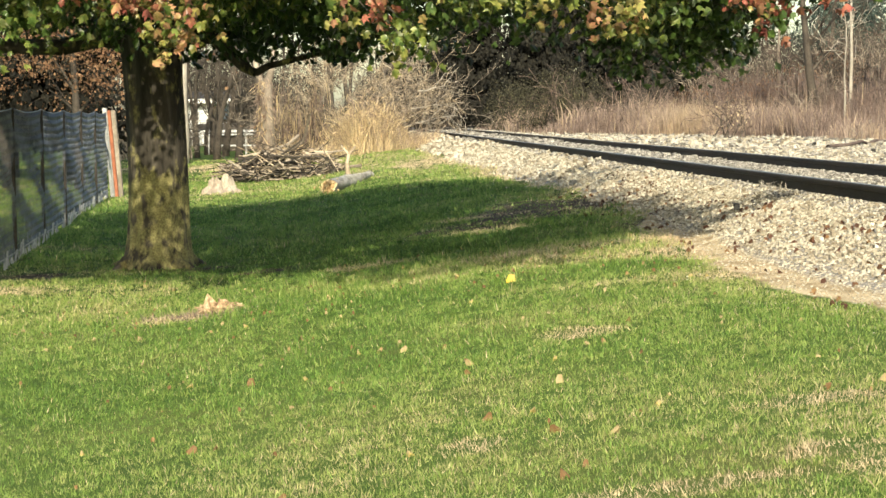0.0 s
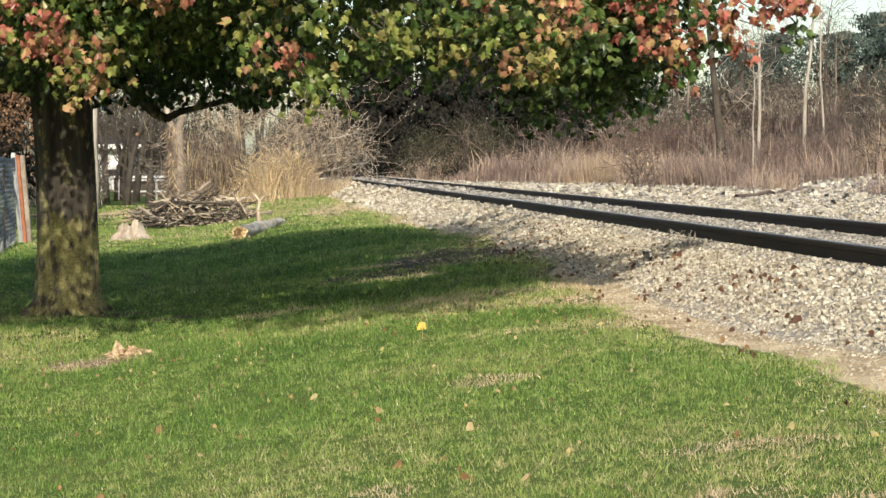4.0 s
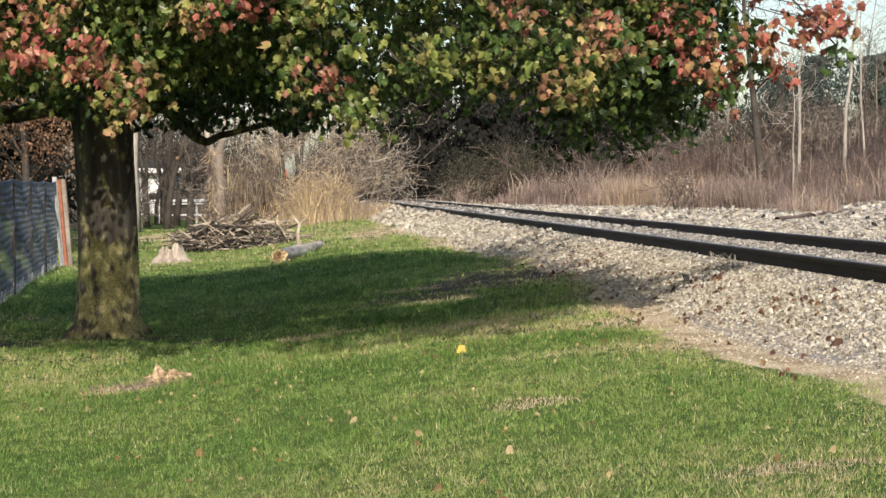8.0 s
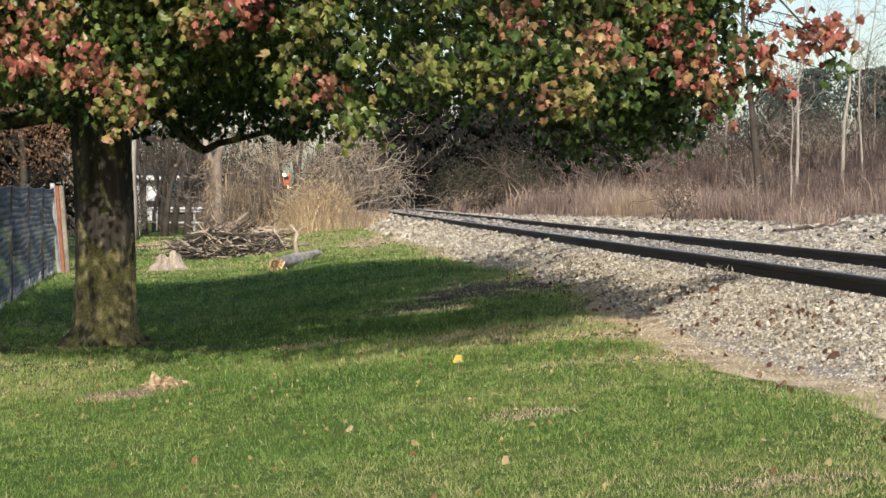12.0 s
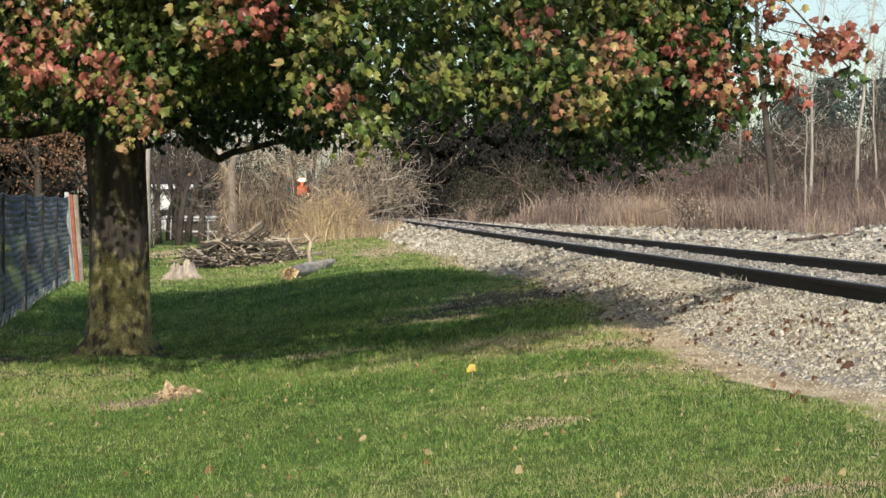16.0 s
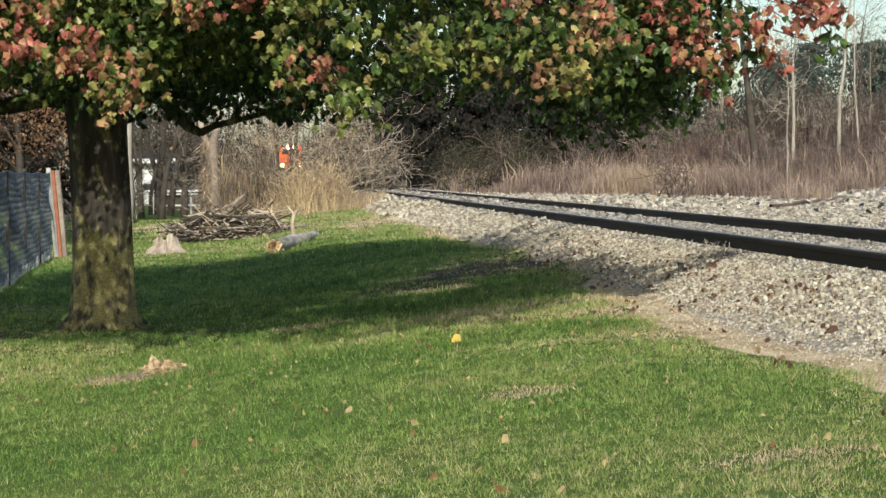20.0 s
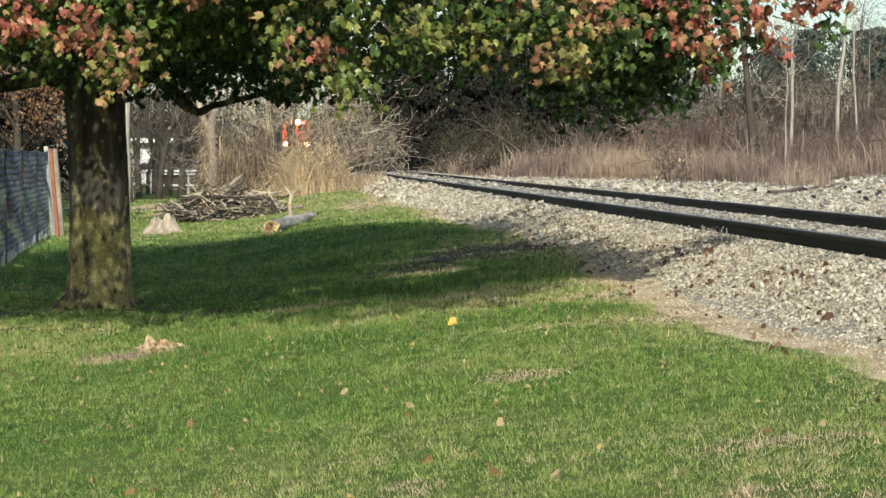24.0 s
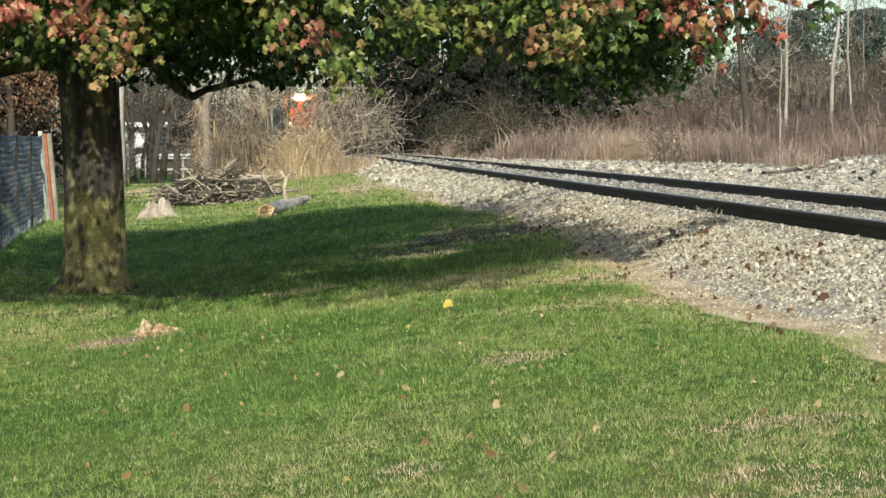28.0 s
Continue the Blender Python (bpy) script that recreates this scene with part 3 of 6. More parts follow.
def build_ballast():
    pieces, inner = [], []
    for y0, y1, per, size in ((6.5, 11, 1650, 0.0115), (11, 17, 1200, 0.0135), (17, 26, 620, 0.0195), (26, 42, 190, 0.036), (42, 75, 42, 0.07)):
        wide = 11.5 if y0 < 26 else 16.0
        n = int((y1 - y0) * (wide + 2) * per)
        y = RNG.uniform(y0, y1, n)
        x = NEAR_RAIL + LEAN * y + RNG.uniform(-1.75, wide, n)
        v, r = NEAR_RAIL + LEAN * y - x, x - (FAR_RAIL + LEAN * y)
        e = weedy(x, y)
        keep = facing(np.column_stack([x, y]), 0.8)
        sparse = RNG.random(n)
        wob = 0.22 * waves(x, y, 1.6, 5)
        keep &= sparse < np.exp(-np.clip(v - lawn_edge(y) + 0.14 + 0.25 * smooth01((19 - y) / 5) - 0.5 * wob, 0, 9) / (0.10 + 0.12 * smooth01((19 - y) / 5)))
        keep &= (e < 0.2) | (sparse < 0.4 * np.exp(-e / 0.6))
        keep &= (r < 0) | (sparse < 0.34)
        keep &= (v > 0) | (r > 0) | (sparse < 0.7)
        for rail in (NEAR_RAIL, FAR_RAIL):
            keep &= np.abs(x - rail - LEAN * y) > 0.085
        xy = np.column_stack([x, y])[keep]
        mid = np.abs(xy[:, 0] - 0.5 * (NEAR_RAIL + FAR_RAIL) - LEAN * xy[:, 1]) < 0.72
        # darker stones also beside the near rail and past the far one
        mid |= (np.abs(NEAR_RAIL + LEAN * xy[:, 1] - 0.13 - xy[:, 0]) < 0.13) & (RNG.random(len(xy)) < 0.6)
        mid |= (xy[:, 0] - FAR_RAIL - LEAN * xy[:, 1] > 0.3) & (RNG.random(len(xy)) < 0.5)
        inner.append(scatter_stones(xy[mid], size * RNG.uniform(0.55, 1.4, mid.sum()), 0.2))
        xy = xy[~mid]
        pieces.append(scatter_stones(xy, size * RNG.uniform(0.55, 1.45, len(xy)) * (1 - 0.5 * smooth01((NEAR_RAIL + LEAN * xy[:, 1] - xy[:, 0] - 0.75) / 0.4)), 0.22))
    v, t = join(*pieces)
    tagged(new("ballast_stones", mesh_of("ballast_stones", v, t, M_STONE)), "pale grey and tan crushed stone ballast beside the rails", "gravel", kind="stuff")
    v, t = join(*inner)
    tagged(new("inner_ballast_stones", mesh_of("inner_ballast_stones", v, t, M_STONE_DARK)), "darker grey crushed stone between and beyond the rails", "gravel", kind="stuff")


build_ballast()


# ---- the two rails ----
def build_rail(offset):
    prof = [(-0.070, 0.0), (0.070, 0.0), (0.070, 0.012), (0.012, 0.03), (0.010, 0.112), (0.036, 0.124), (0.037, 0.150), (0.028, 0.160), (-0.028, 0.160), (-0.037, 0.150), (-0.036, 0.124), (-0.010, 0.112), (-0.012, 0.03), (-0.070, 0.012)]
    n = len(prof)
    ys = [-60.0, 0.0, 12.0, 30.0, 60.0, 120.0, 300.0, 900.0, 2200.0]
    v = [(NEAR_RAIL + offset + LEAN * y + px, y, RAIL_TOP - 0.16 + pz) for y in ys for px, pz in prof]
    q = [(i * n + a, i * n + (a + 1) % n, (i + 1) * n + (a + 1) % n, (i + 1) * n + a) for i in range(len(ys) - 1) for a in range(n)]
    me = mesh_of("rail", v, q, M_RAIL)
    me.materials.append(M_RAILTOP)
    for i, p in enumerate(me.polygons):
        p.material_index = 1 if i % n == 7 else 0
    return me


TRACK = thing("railway_track", (0, 0, 0), "straight single railway track of dark rusty rails in stone", "railway track", kind="structure")
part("rail", build_rail(0.0), TRACK)
part("rail", build_rail(FAR_RAIL - NEAR_RAIL), TRACK)

# ---- the maple ----
def leaf_cloud(centres, normals, size, hue, rng, fold=0.25, lobed=True):
    """Leaves at centres; normals say where they face. Five-lobed, fourteen triangles each, or plain lozenges of two."""
    if lobed:
        half = [(0.20, -0.46, -0.4), (0.45, -0.27, -1.0), (0.35, -0.07, -0.7), (0.60, 0.17, -1.5), (0.30, 0.25, -0.6), (0.17, 0.46, -0.7)]
        out = [(0, -0.42, 0)] + [(a, b, fold * c) for a, b, c in half] + [(0, 0.66, -fold * 1.1)] + [(-a, b, fold * c) for a, b, c in half[::-1]] + [(0, -0.04, 0.06)]
        f = np.array([(14, i, (i + 1) % 14) for i in range(14)])
    else:
        out = [(0, -0.5, 0), (0.36, 0.05, -fold * 0.5), (0, 0.5, -fold * 0.4), (-0.36, 0.0, -fold * 0.5)]
        f = np.array([(0, 1, 2), (0, 2, 3)])
    out = np.array(out)
    n, k = len(centres), len(out)
    nz = normals / (np.linalg.norm(normals, axis=1, keepdims=True) + 1e-9)
    down = np.array([0, 0, -1.0]) + rng.normal(0, 0.45, (n, 3))
    ty = down - nz * (down * nz).sum(1, keepdims=True)
    ty /= np.linalg.norm(ty, axis=1, keepdims=True) + 1e-9
    tx = np.cross(ty, nz)
    curl = rng.uniform(0.4, 2.8, (n, 1, 1))
    s = size[:, None, None]
    v = centres[:, None] + s * (out[None, :, 0:1] * tx[:, None] + out[None, :, 1:2] * ty[:, None] + curl * out[None, :, 2:3] * nz[:, None])
    t = (f[None] + (np.arange(n) * k)[:, None, None]).reshape(-1, 3)
    tint = np.full(k, 0.035)
    tint[-1] = -0.09 if lobed else 0.0
    return v.reshape(-1, 3), t, np.clip(np.repeat(hue, k) + np.tile(tint, n) + rng.normal(0, 0.03, n * k), 0, 1)


MAPLE = (-3.30, 18.42)
# boughs that have turned: place across and height, half width in metres, and hue
TURNED = [(-2.85, 2.38, 0.26, 0.95), (-2.52, 2.26, 0.24, 0.86), (-2.22, 2.08, 0.28, 0.66), (-1.30, 2.56, 0.13, 0.98), (-1.70, 2.56, 0.15, 0.78),
          (-0.79, 2.06, 0.10, 0.86), (-1.03, 2.14, 0.18, 0.52), (-0.57, 1.84, 0.15, 0.42), (0.85, 2.28, 0.20, 0.76), (0.34, 2.40, 0.12, 0.82),
          (1.34, 2.46, 0.15, 0.90), (1.60, 2.20, 0.20, 0.86), (1.96, 2.30, 0.11, 0.86), (2.44, 2.44, 0.12, 0.92), (0.60, 2.0, 0.18, 0.64),
          (-0.12, 2.14, 0.25, 0.50), (0.24, 2.12, 0.18, 0.56), (1.20, 2.66, 0.14, 0.48), (-2.70, 2.82, 0.30, 0.80), (-1.42, 2.84, 0.22, 0.84),
          (1.15, 2.90, 0.26, 0.80), (1.9, 2.84, 0.20, 0.84), (-0.85, 2.48, 0.22, 0.54), (0.1, 2.72, 0.22, 0.62)]


def tufts_of():
    """Sprays of leaves in the sun: several on each turned bough, and yellow-green ones between."""
    rng = np.random.default_rng(61)
    out = []
    for x, z, w, hue in TURNED:
        for _ in range(max(3, int(round(33 * w)))):
            out.append((x + rng.normal(0, 0.5 * w), z + rng.normal(0, 0.36 * w), rng.uniform(0.07, 0.13), hue + rng.normal(0, 0.05)))
    for _ in range(80):
        x, z = rng.uniform(-2.75, 1.95), rng.uniform(1.92, 2.9)
        out.append((x, z, rng.uniform(0.06, 0.12), rng.choice([0.28, 0.36, 0.44, 0.5, 0.55] if x < 0.8 else [0.2, 0.25, 0.34])))
    out = [t for t in out if not (-1.98 < t[0] < -1.08 and t[1] < 2.33)]
    return [t for t in out if t[1] > 1.80 + 0.10 * math.sin(3.1 * t[0]) + 0.25 * max(0, t[0] - 1.6)]


TUFTS = tufts_of()
SLOPE = math.tan(SUN_EL)


def crown_floor(x, y):
    """Height of the crown's ragged underside."""
    d = np.hypot(x - MAPLE[0] - 1.4, y - MAPLE[1] + 1.0)
    left = smooth01((-3.2 - x) / 1.5)
    return 2.02 + 0.15 * waves(x, y, 1.2, 21) + 0.08 * waves(x, y, 3.5, 22) + 0.40 * left + 0.16 * smooth01((y - 18.5) / 4) - 0.04 * smooth01((d - 2) / 3) + 1.1 * smooth01((d - 5.7) / 1.6)


def lights_foot(p):
    """Places whose shadow would fall on the lower trunk; leaves are dropped there to dapple it."""
    back = (MAPLE[1] - 0.3 - p[:, 1])
    xs = p[:, 0] + SUN_DIR.x / SUN_DIR.y * back
    zs = p[:, 2] - back / SUN_DIR.y * SLOPE
    return (np.abs(xs - MAPLE[0]) < 0.45) & (zs > -0.35) & (zs < 1.25) & (back > 0)


FLECKS = [(-0.25, 18.4, 0.42, 0.24), (-1.32, 18.0, 0.34, 0.20), (-1.55, 16.1, 0.4, 0.2), (-0.2, 22.0, 0.3, 0.35), (0.5, 18.9, 0.3, 0.2)]


def over_fleck(p):
    """Places over the small gaps in the crown that let sun down to the grass."""
    drop = (p[:, 2] - 0.28) / SLOPE
    xs, ys = p[:, 0] + SUN_DIR.x * drop, p[:, 1] + SUN_DIR.y * drop
    hit = np.zeros(len(p), bool)
    for x, y, rx, ry in FLECKS:
        hit |= ((xs - x) / rx) ** 2 + ((ys - y) / ry) ** 2 < 1
    return hit


def build_maple():
    foot = np.array(on_land(*MAPLE))
    tree = thing("maple_tree", foot, "broad maple with green, yellow and red autumn leaves", "tree")
    rng = np.random.default_rng(5)
    rings = []
    for z in (-0.25, 0.0, 0.05, 0.1, 0.17, 0.28, 0.42, 0.6, 0.8, 1.0, 1.2, 1.4, 1.6, 1.8, 2.0, 2.25, 2.6, 3.2):
        r = 0.262 + 0.06 * math.exp(-max(z, 0) / 0.12) + 0.035 * math.exp(-max(z, 0) / 0.5) + 0.05 * max(0, min(z, 2.3) - 1.7) - 0.1 * max(0, z - 2.4)
        rings.append((0.015 * math.sin(2 * z), 0.0, z, r))
    part("trunk", lathe("trunk", rings, M_BARK, 64, 0.07, 13, 3), tree, "dark furrowed trunk, yellow-green moss brightened for sun dapples near the foot")
    for a in (0.3, 1.4, 2.7, 3.7, 4.6, 5.5):
        root = []
        p = np.array([0.2 * math.cos(a), 0.2 * math.sin(a), 0.13])
        for k, (rad, z, r) in enumerate(((0.29, 0.06, 0.075), (0.38, 0.01, 0.055), (0.5, -0.03, 0.035))):
            q = np.array([rad * math.cos(a + 0.1 * k), rad * math.sin(a + 0.1 * k), z])
            root.append((*p, *q, r + 0.03, r))
            p = q
        part("root", mesh_of("root", *tubes(root, 9), M_BARK, smooth=True), tree)

    def limb(points, r):
        segs = []
        for k in range(len(points) - 1):
            segs.append((*points[k], *points[k + 1], r * 0.8 ** k, r * 0.8 ** (k + 1)))
        part("limb", mesh_of("limb", *tubes(segs, 9), M_BARK, smooth=True), tree)

    limb([(-0.12, 0, 2.12), (-0.45, -0.12, 2.16), (-0.8, -0.25, 2.06), (-1.5, -0.5, 2.08), (-2.6, -0.9, 2.35), (-4.2, -1.6, 2.9)], 0.12)
    limb([(0.12, -0.05, 2.2), (0.6, -0.2, 2.13), (0.88, -0.3, 1.86), (1.0, -0.36, 1.80), (1.12, -0.38, 1.86), (1.6, -0.45, 1.97), (2.4, -0.7, 2.2), (4.4, -1.2, 2.75)], 0.075)
    limb([(3.9, -4.2, 3.05), (4.9, -4.9, 2.95), (5.4, -5.2, 2.75), (5.8, -5.3, 2.3)], 0.011)
    for a, up, ln, r in ((4.9, 0.42, 4.8, 0.14), (4.2, 0.55, 4.8, 0.13), (5.5, 0.5, 5.2, 0.14), (0.7, 0.5, 5.0, 0.14), (2.2, 0.6, 5.0, 0.14), (3.4, 0.7, 5.2, 0.13), (1.4, 1.2, 6.5, 0.17), (5.4, 1.35, 7, 0.18), (3.0, 1.3, 6.8, 0.17)):
        d = np.array([math.cos(a) * math.cos(up), math.sin(a) * math.cos(up), math.sin(up)])
        pts = [np.array([0.08 * math.cos(a), 0.08 * math.sin(a), 2.25 + 0.25 * up])]
        for k in range(6):
            d = d + rng.normal(0, 0.10, 3)
            d /= np.linalg.norm(d)
            pts.append(pts[-1] + d * ln / 6)
        limb(pts, r)

    # the skirt that is seen: drooping clumps of leaves on short twigs, with hollows between them
    def hull(x, z):
        return 13.3 - 1.8 * smooth01((x + 2.6) / 3.0) + 1.7 * smooth01((x - 0.6) / 0.8) + 0.8 * np.clip(z - 3.0, 0, 2)

    def turned_below(p):
        """Places whose shade would fall on a turned tuft: leaves left out to light it."""
        way = hull(p[:, 0], np.full(len(p), 2.4)) + 0.1 - p[:, 1]
        px, py, pz = p[:, 0] + way * SUN_DIR.x / SUN_DIR.y, p[:, 1] + way, p[:, 2] - way / SUN_DIR.y * SLOPE
        hit = np.zeros(len(p), bool)
        for cx, cz, w, turned in TUFTS:
            hit |= (((px - cx) / w) ** 2 + ((pz - cz) / (0.8 * w)) ** 2 < 1.3) & (turned > 0.37)
        return hit

    def overhang(n):
        """Leaf clumps added above the view to keep the sun off the skirt beneath."""
        x, z = rng.uniform(-7.4, 1.5, n), rng.uniform(2.72, 4.0, n)
        y = hull(x, np.full(n, 2.4)) - 0.45 + rng.normal(0, 0.16, n)
        p = np.column_stack([x, y, np.maximum(z, 1.5 + 0.122 * y)])
        return p[~turned_below(p) & (waves(x * 2, z * 3, 2.0, 36) > -0.75)]

    def clumps(n):
        x, far = rng.uniform(-8.2, 4.6, n), rng.random(n)
        z = 1.9 + 2.5 * rng.uniform(0, 1, n)
        hollow = 1.5 * smooth01(0.5 + 0.75 * waves(x * 1.5, z * 2.6, 2.0, 33))
        hollow = hollow + 1.6 * smooth01((0.55 - np.abs(x + 1.6)) / 0.2) * smooth01((2.45 - z) / 0.2)
        y = hull(x, z) + hollow + np.where(far < 0.72, rng.exponential(0.6, n), rng.uniform(0, 9, n))
        d = np.hypot(x - MAPLE[0] - 1.4, (y - MAPLE[1] + 1.0) / 0.95)
        keep = (z > crown_floor(x, y)) & (d < 7.1 - 0.8 * np.abs(z - 3.1))
        side = 2.45 - 0.42 * np.clip(y - 13.4, 0, 9)
        keep &= rng.random(n) < np.where(x > side, 0.5 * np.clip(1 - (x - side) / 0.9, 0, 1), 1)
        drop = (z - 0.5) / SLOPE
        xs, ys = x + SUN_DIR.x * drop, y + SUN_DIR.y * drop
        keep &= xs < 1.42 - 0.05 * (ys - 15.5)
        return np.column_stack([x, y, z])[keep]

    mass = clumps(4600)
    # the dense end of the crown towards the track, its leaves coloured dark as if shaded
    m = 420
    curtain = np.column_stack([rng.uniform(0.7, 2.3, m), rng.uniform(13.5, 16.2, m), rng.uniform(1.75, 3.1, m)])
    drop = (curtain[:, 2] - 0.5) / SLOPE
    curtain = curtain[(curtain[:, 2] > 1.42 + 0.0285 * curtain[:, 1] + 0.10 * waves(curtain[:, 0], curtain[:, 1], 3.0, 37)) & (curtain[:, 0] + SUN_DIR.x * drop < 1.50 - 0.05 * (curtain[:, 1] + drop - 15.5))]
    inner = np.column_stack([rng.uniform(-4.6, -1.2, 200), rng.uniform(16.4, 19.6, 200), rng.uniform(1.86, 2.9, 200)])
    inner = inner[(inner[:, 2] > crown_floor(inner[:, 0], inner[:, 1]) - 0.1) | (inner[:, 0] > -2.75)]
    sprigs = np.array([(2.05, 13.2, 2.35), (2.33, 13.3, 2.52), (2.44, 13.1, 2.46), (2.49, 13.2, 2.26), (2.18, 13.2, 2.12), (1.98, 13.4, 2.66), (1.89, 13.2, 2.32), (2.31, 13.2, 2.39), (1.83, 13.3, 2.08)])
    over = overhang(620)
    inner = np.concatenate([inner, curtain, over])
    mid = np.concatenate([mass, inner, sprigs])
    n = len(mid)
    x, y, z = mid.T
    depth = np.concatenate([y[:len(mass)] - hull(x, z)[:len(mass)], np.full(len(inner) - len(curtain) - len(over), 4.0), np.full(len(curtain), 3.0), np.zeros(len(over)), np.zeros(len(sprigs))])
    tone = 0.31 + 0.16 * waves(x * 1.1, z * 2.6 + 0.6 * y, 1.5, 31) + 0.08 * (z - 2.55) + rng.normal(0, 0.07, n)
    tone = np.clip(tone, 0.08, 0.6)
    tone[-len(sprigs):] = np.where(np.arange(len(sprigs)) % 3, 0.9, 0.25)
    # deeper leaves are greener, and darkened to put crown shade into their colour
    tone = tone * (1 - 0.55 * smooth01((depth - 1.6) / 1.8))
    many = np.where(np.arange(n) < n - len(sprigs), rng.integers(20, 36, n), 15)
    who = np.repeat(np.arange(n), many)
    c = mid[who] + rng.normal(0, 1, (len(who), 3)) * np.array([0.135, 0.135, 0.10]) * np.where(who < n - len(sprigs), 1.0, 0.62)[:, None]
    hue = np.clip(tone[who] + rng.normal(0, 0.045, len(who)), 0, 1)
    thin = lights_foot(c) & (rng.random(len(c)) < 0.80)
    thin |= (c[:, 2] < crown_floor(c[:, 0], c[:, 1]) - 0.36) & (rng.random(len(c)) < 0.85)
    thin |= (c[:, 2] < 1.90) & (c[:, 1] > 15) | over_fleck(c) & (rng.random(len(c)) < 0.88)
    thin &= who < n - len(sprigs)
    c, hue, who = c[~thin], hue[~thin], who[~thin]
    # tufts in the sun, yellow-green to red, hung out in front of the rest
    for cx, cz, w, turned in TUFTS:
        at = np.array([cx, float(hull(cx, np.array(2.4))) + rng.uniform(-0.34, 0.0), cz])
        m = int(rng.uniform(11, 17) * max(w / 0.1, 0.6))
        q = rng.normal(0, 1, (m, 3)) * np.array([0.72 * w, 0.09, 0.60 * w])
        q[:, 2] -= 0.25 * np.abs(q[:, 0])
        c = np.concatenate([c, at + q])
        hue = np.concatenate([hue, np.clip(rng.normal(turned - 0.02, 0.085, m), 0, 1)])
        who = np.concatenate([who, np.full(m, len(mid))])
        mid = np.concatenate([mid, at[None] + np.array([[0, 0.08, 0.04]])])
    n = len(mid)
    nor = np.array([0.0, -0.62, 0.36]) + rng.normal(0, 0.78, c.shape) + 1.2 * (c - mid[who])
    size = np.clip(0.0046 * c[:, 1], 0.054, 0.090) * rng.uniform(0.6, 1.3, len(c))
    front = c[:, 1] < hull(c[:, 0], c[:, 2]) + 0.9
    for name, which, label in (("crown", front, "lower skirt of yellow-green and red lobed leaves"), ("inner_crown", ~front, "green leaves deep in the crown, darkened in place of shade")):
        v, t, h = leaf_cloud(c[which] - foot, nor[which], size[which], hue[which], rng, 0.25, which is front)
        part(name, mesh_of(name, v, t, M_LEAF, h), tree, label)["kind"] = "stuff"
    # the dome above
    n2 = 1500
    u = rng.normal(0, 1, (n2, 3))
    u /= np.linalg.norm(u, axis=1, keepdims=True)
    q = u * rng.uniform(0.5, 1.0, (n2, 1)) ** 0.5 * np.array([3.0, 3.3, 2.3]) + np.array([-1.6, 18.2, 4.5])
    q = q[q[:, 2] > 3.7]
    k2 = 12
    c = np.repeat(q, k2, 0) + rng.normal(0, 0.34, (len(q) * k2, 3))
    hue = np.clip(np.repeat(0.5 + 0.05 * (q[:, 2] - 5) + rng.normal(0, 0.15, len(q)), k2), 0, 1)
    thin = lights_foot(c) & (rng.random(len(c)) < 0.85) | over_fleck(c) & (rng.random(len(c)) < 0.9)
    c, hue = c[~thin], hue[~thin]
    v, t, h = leaf_cloud(c - foot, rng.normal(0, 0.7, c.shape) + np.array([0, 0, 0.8]), rng.uniform(0.15, 0.24, len(c)), hue, rng, 0.25, False)
    top = part("crown", mesh_of("crown_top", v, t, M_LEAF, h), tree, "orange and red dome of leaves")
    top["kind"] = "stuff"
    way = mid - (foot + np.array([0, 0, 2.4]))
    way /= np.linalg.norm(way, axis=1, keepdims=True)
    p0 = mid - way * rng.uniform(0.2, 0.5, (n, 1)) + np.array([0, 0, 0.08]) - foot
    twigs = np.column_stack([p0, mid - foot - np.array([0, 0, 0.05]), np.full(n, 0.005), np.full(n, 0.0025)])
    tw = part("twig_mass", mesh_of("twig_mass", *tubes(twigs, 3), M_DARKWOOD), tree)
    tw["kind"] = "stuff"


build_maple()

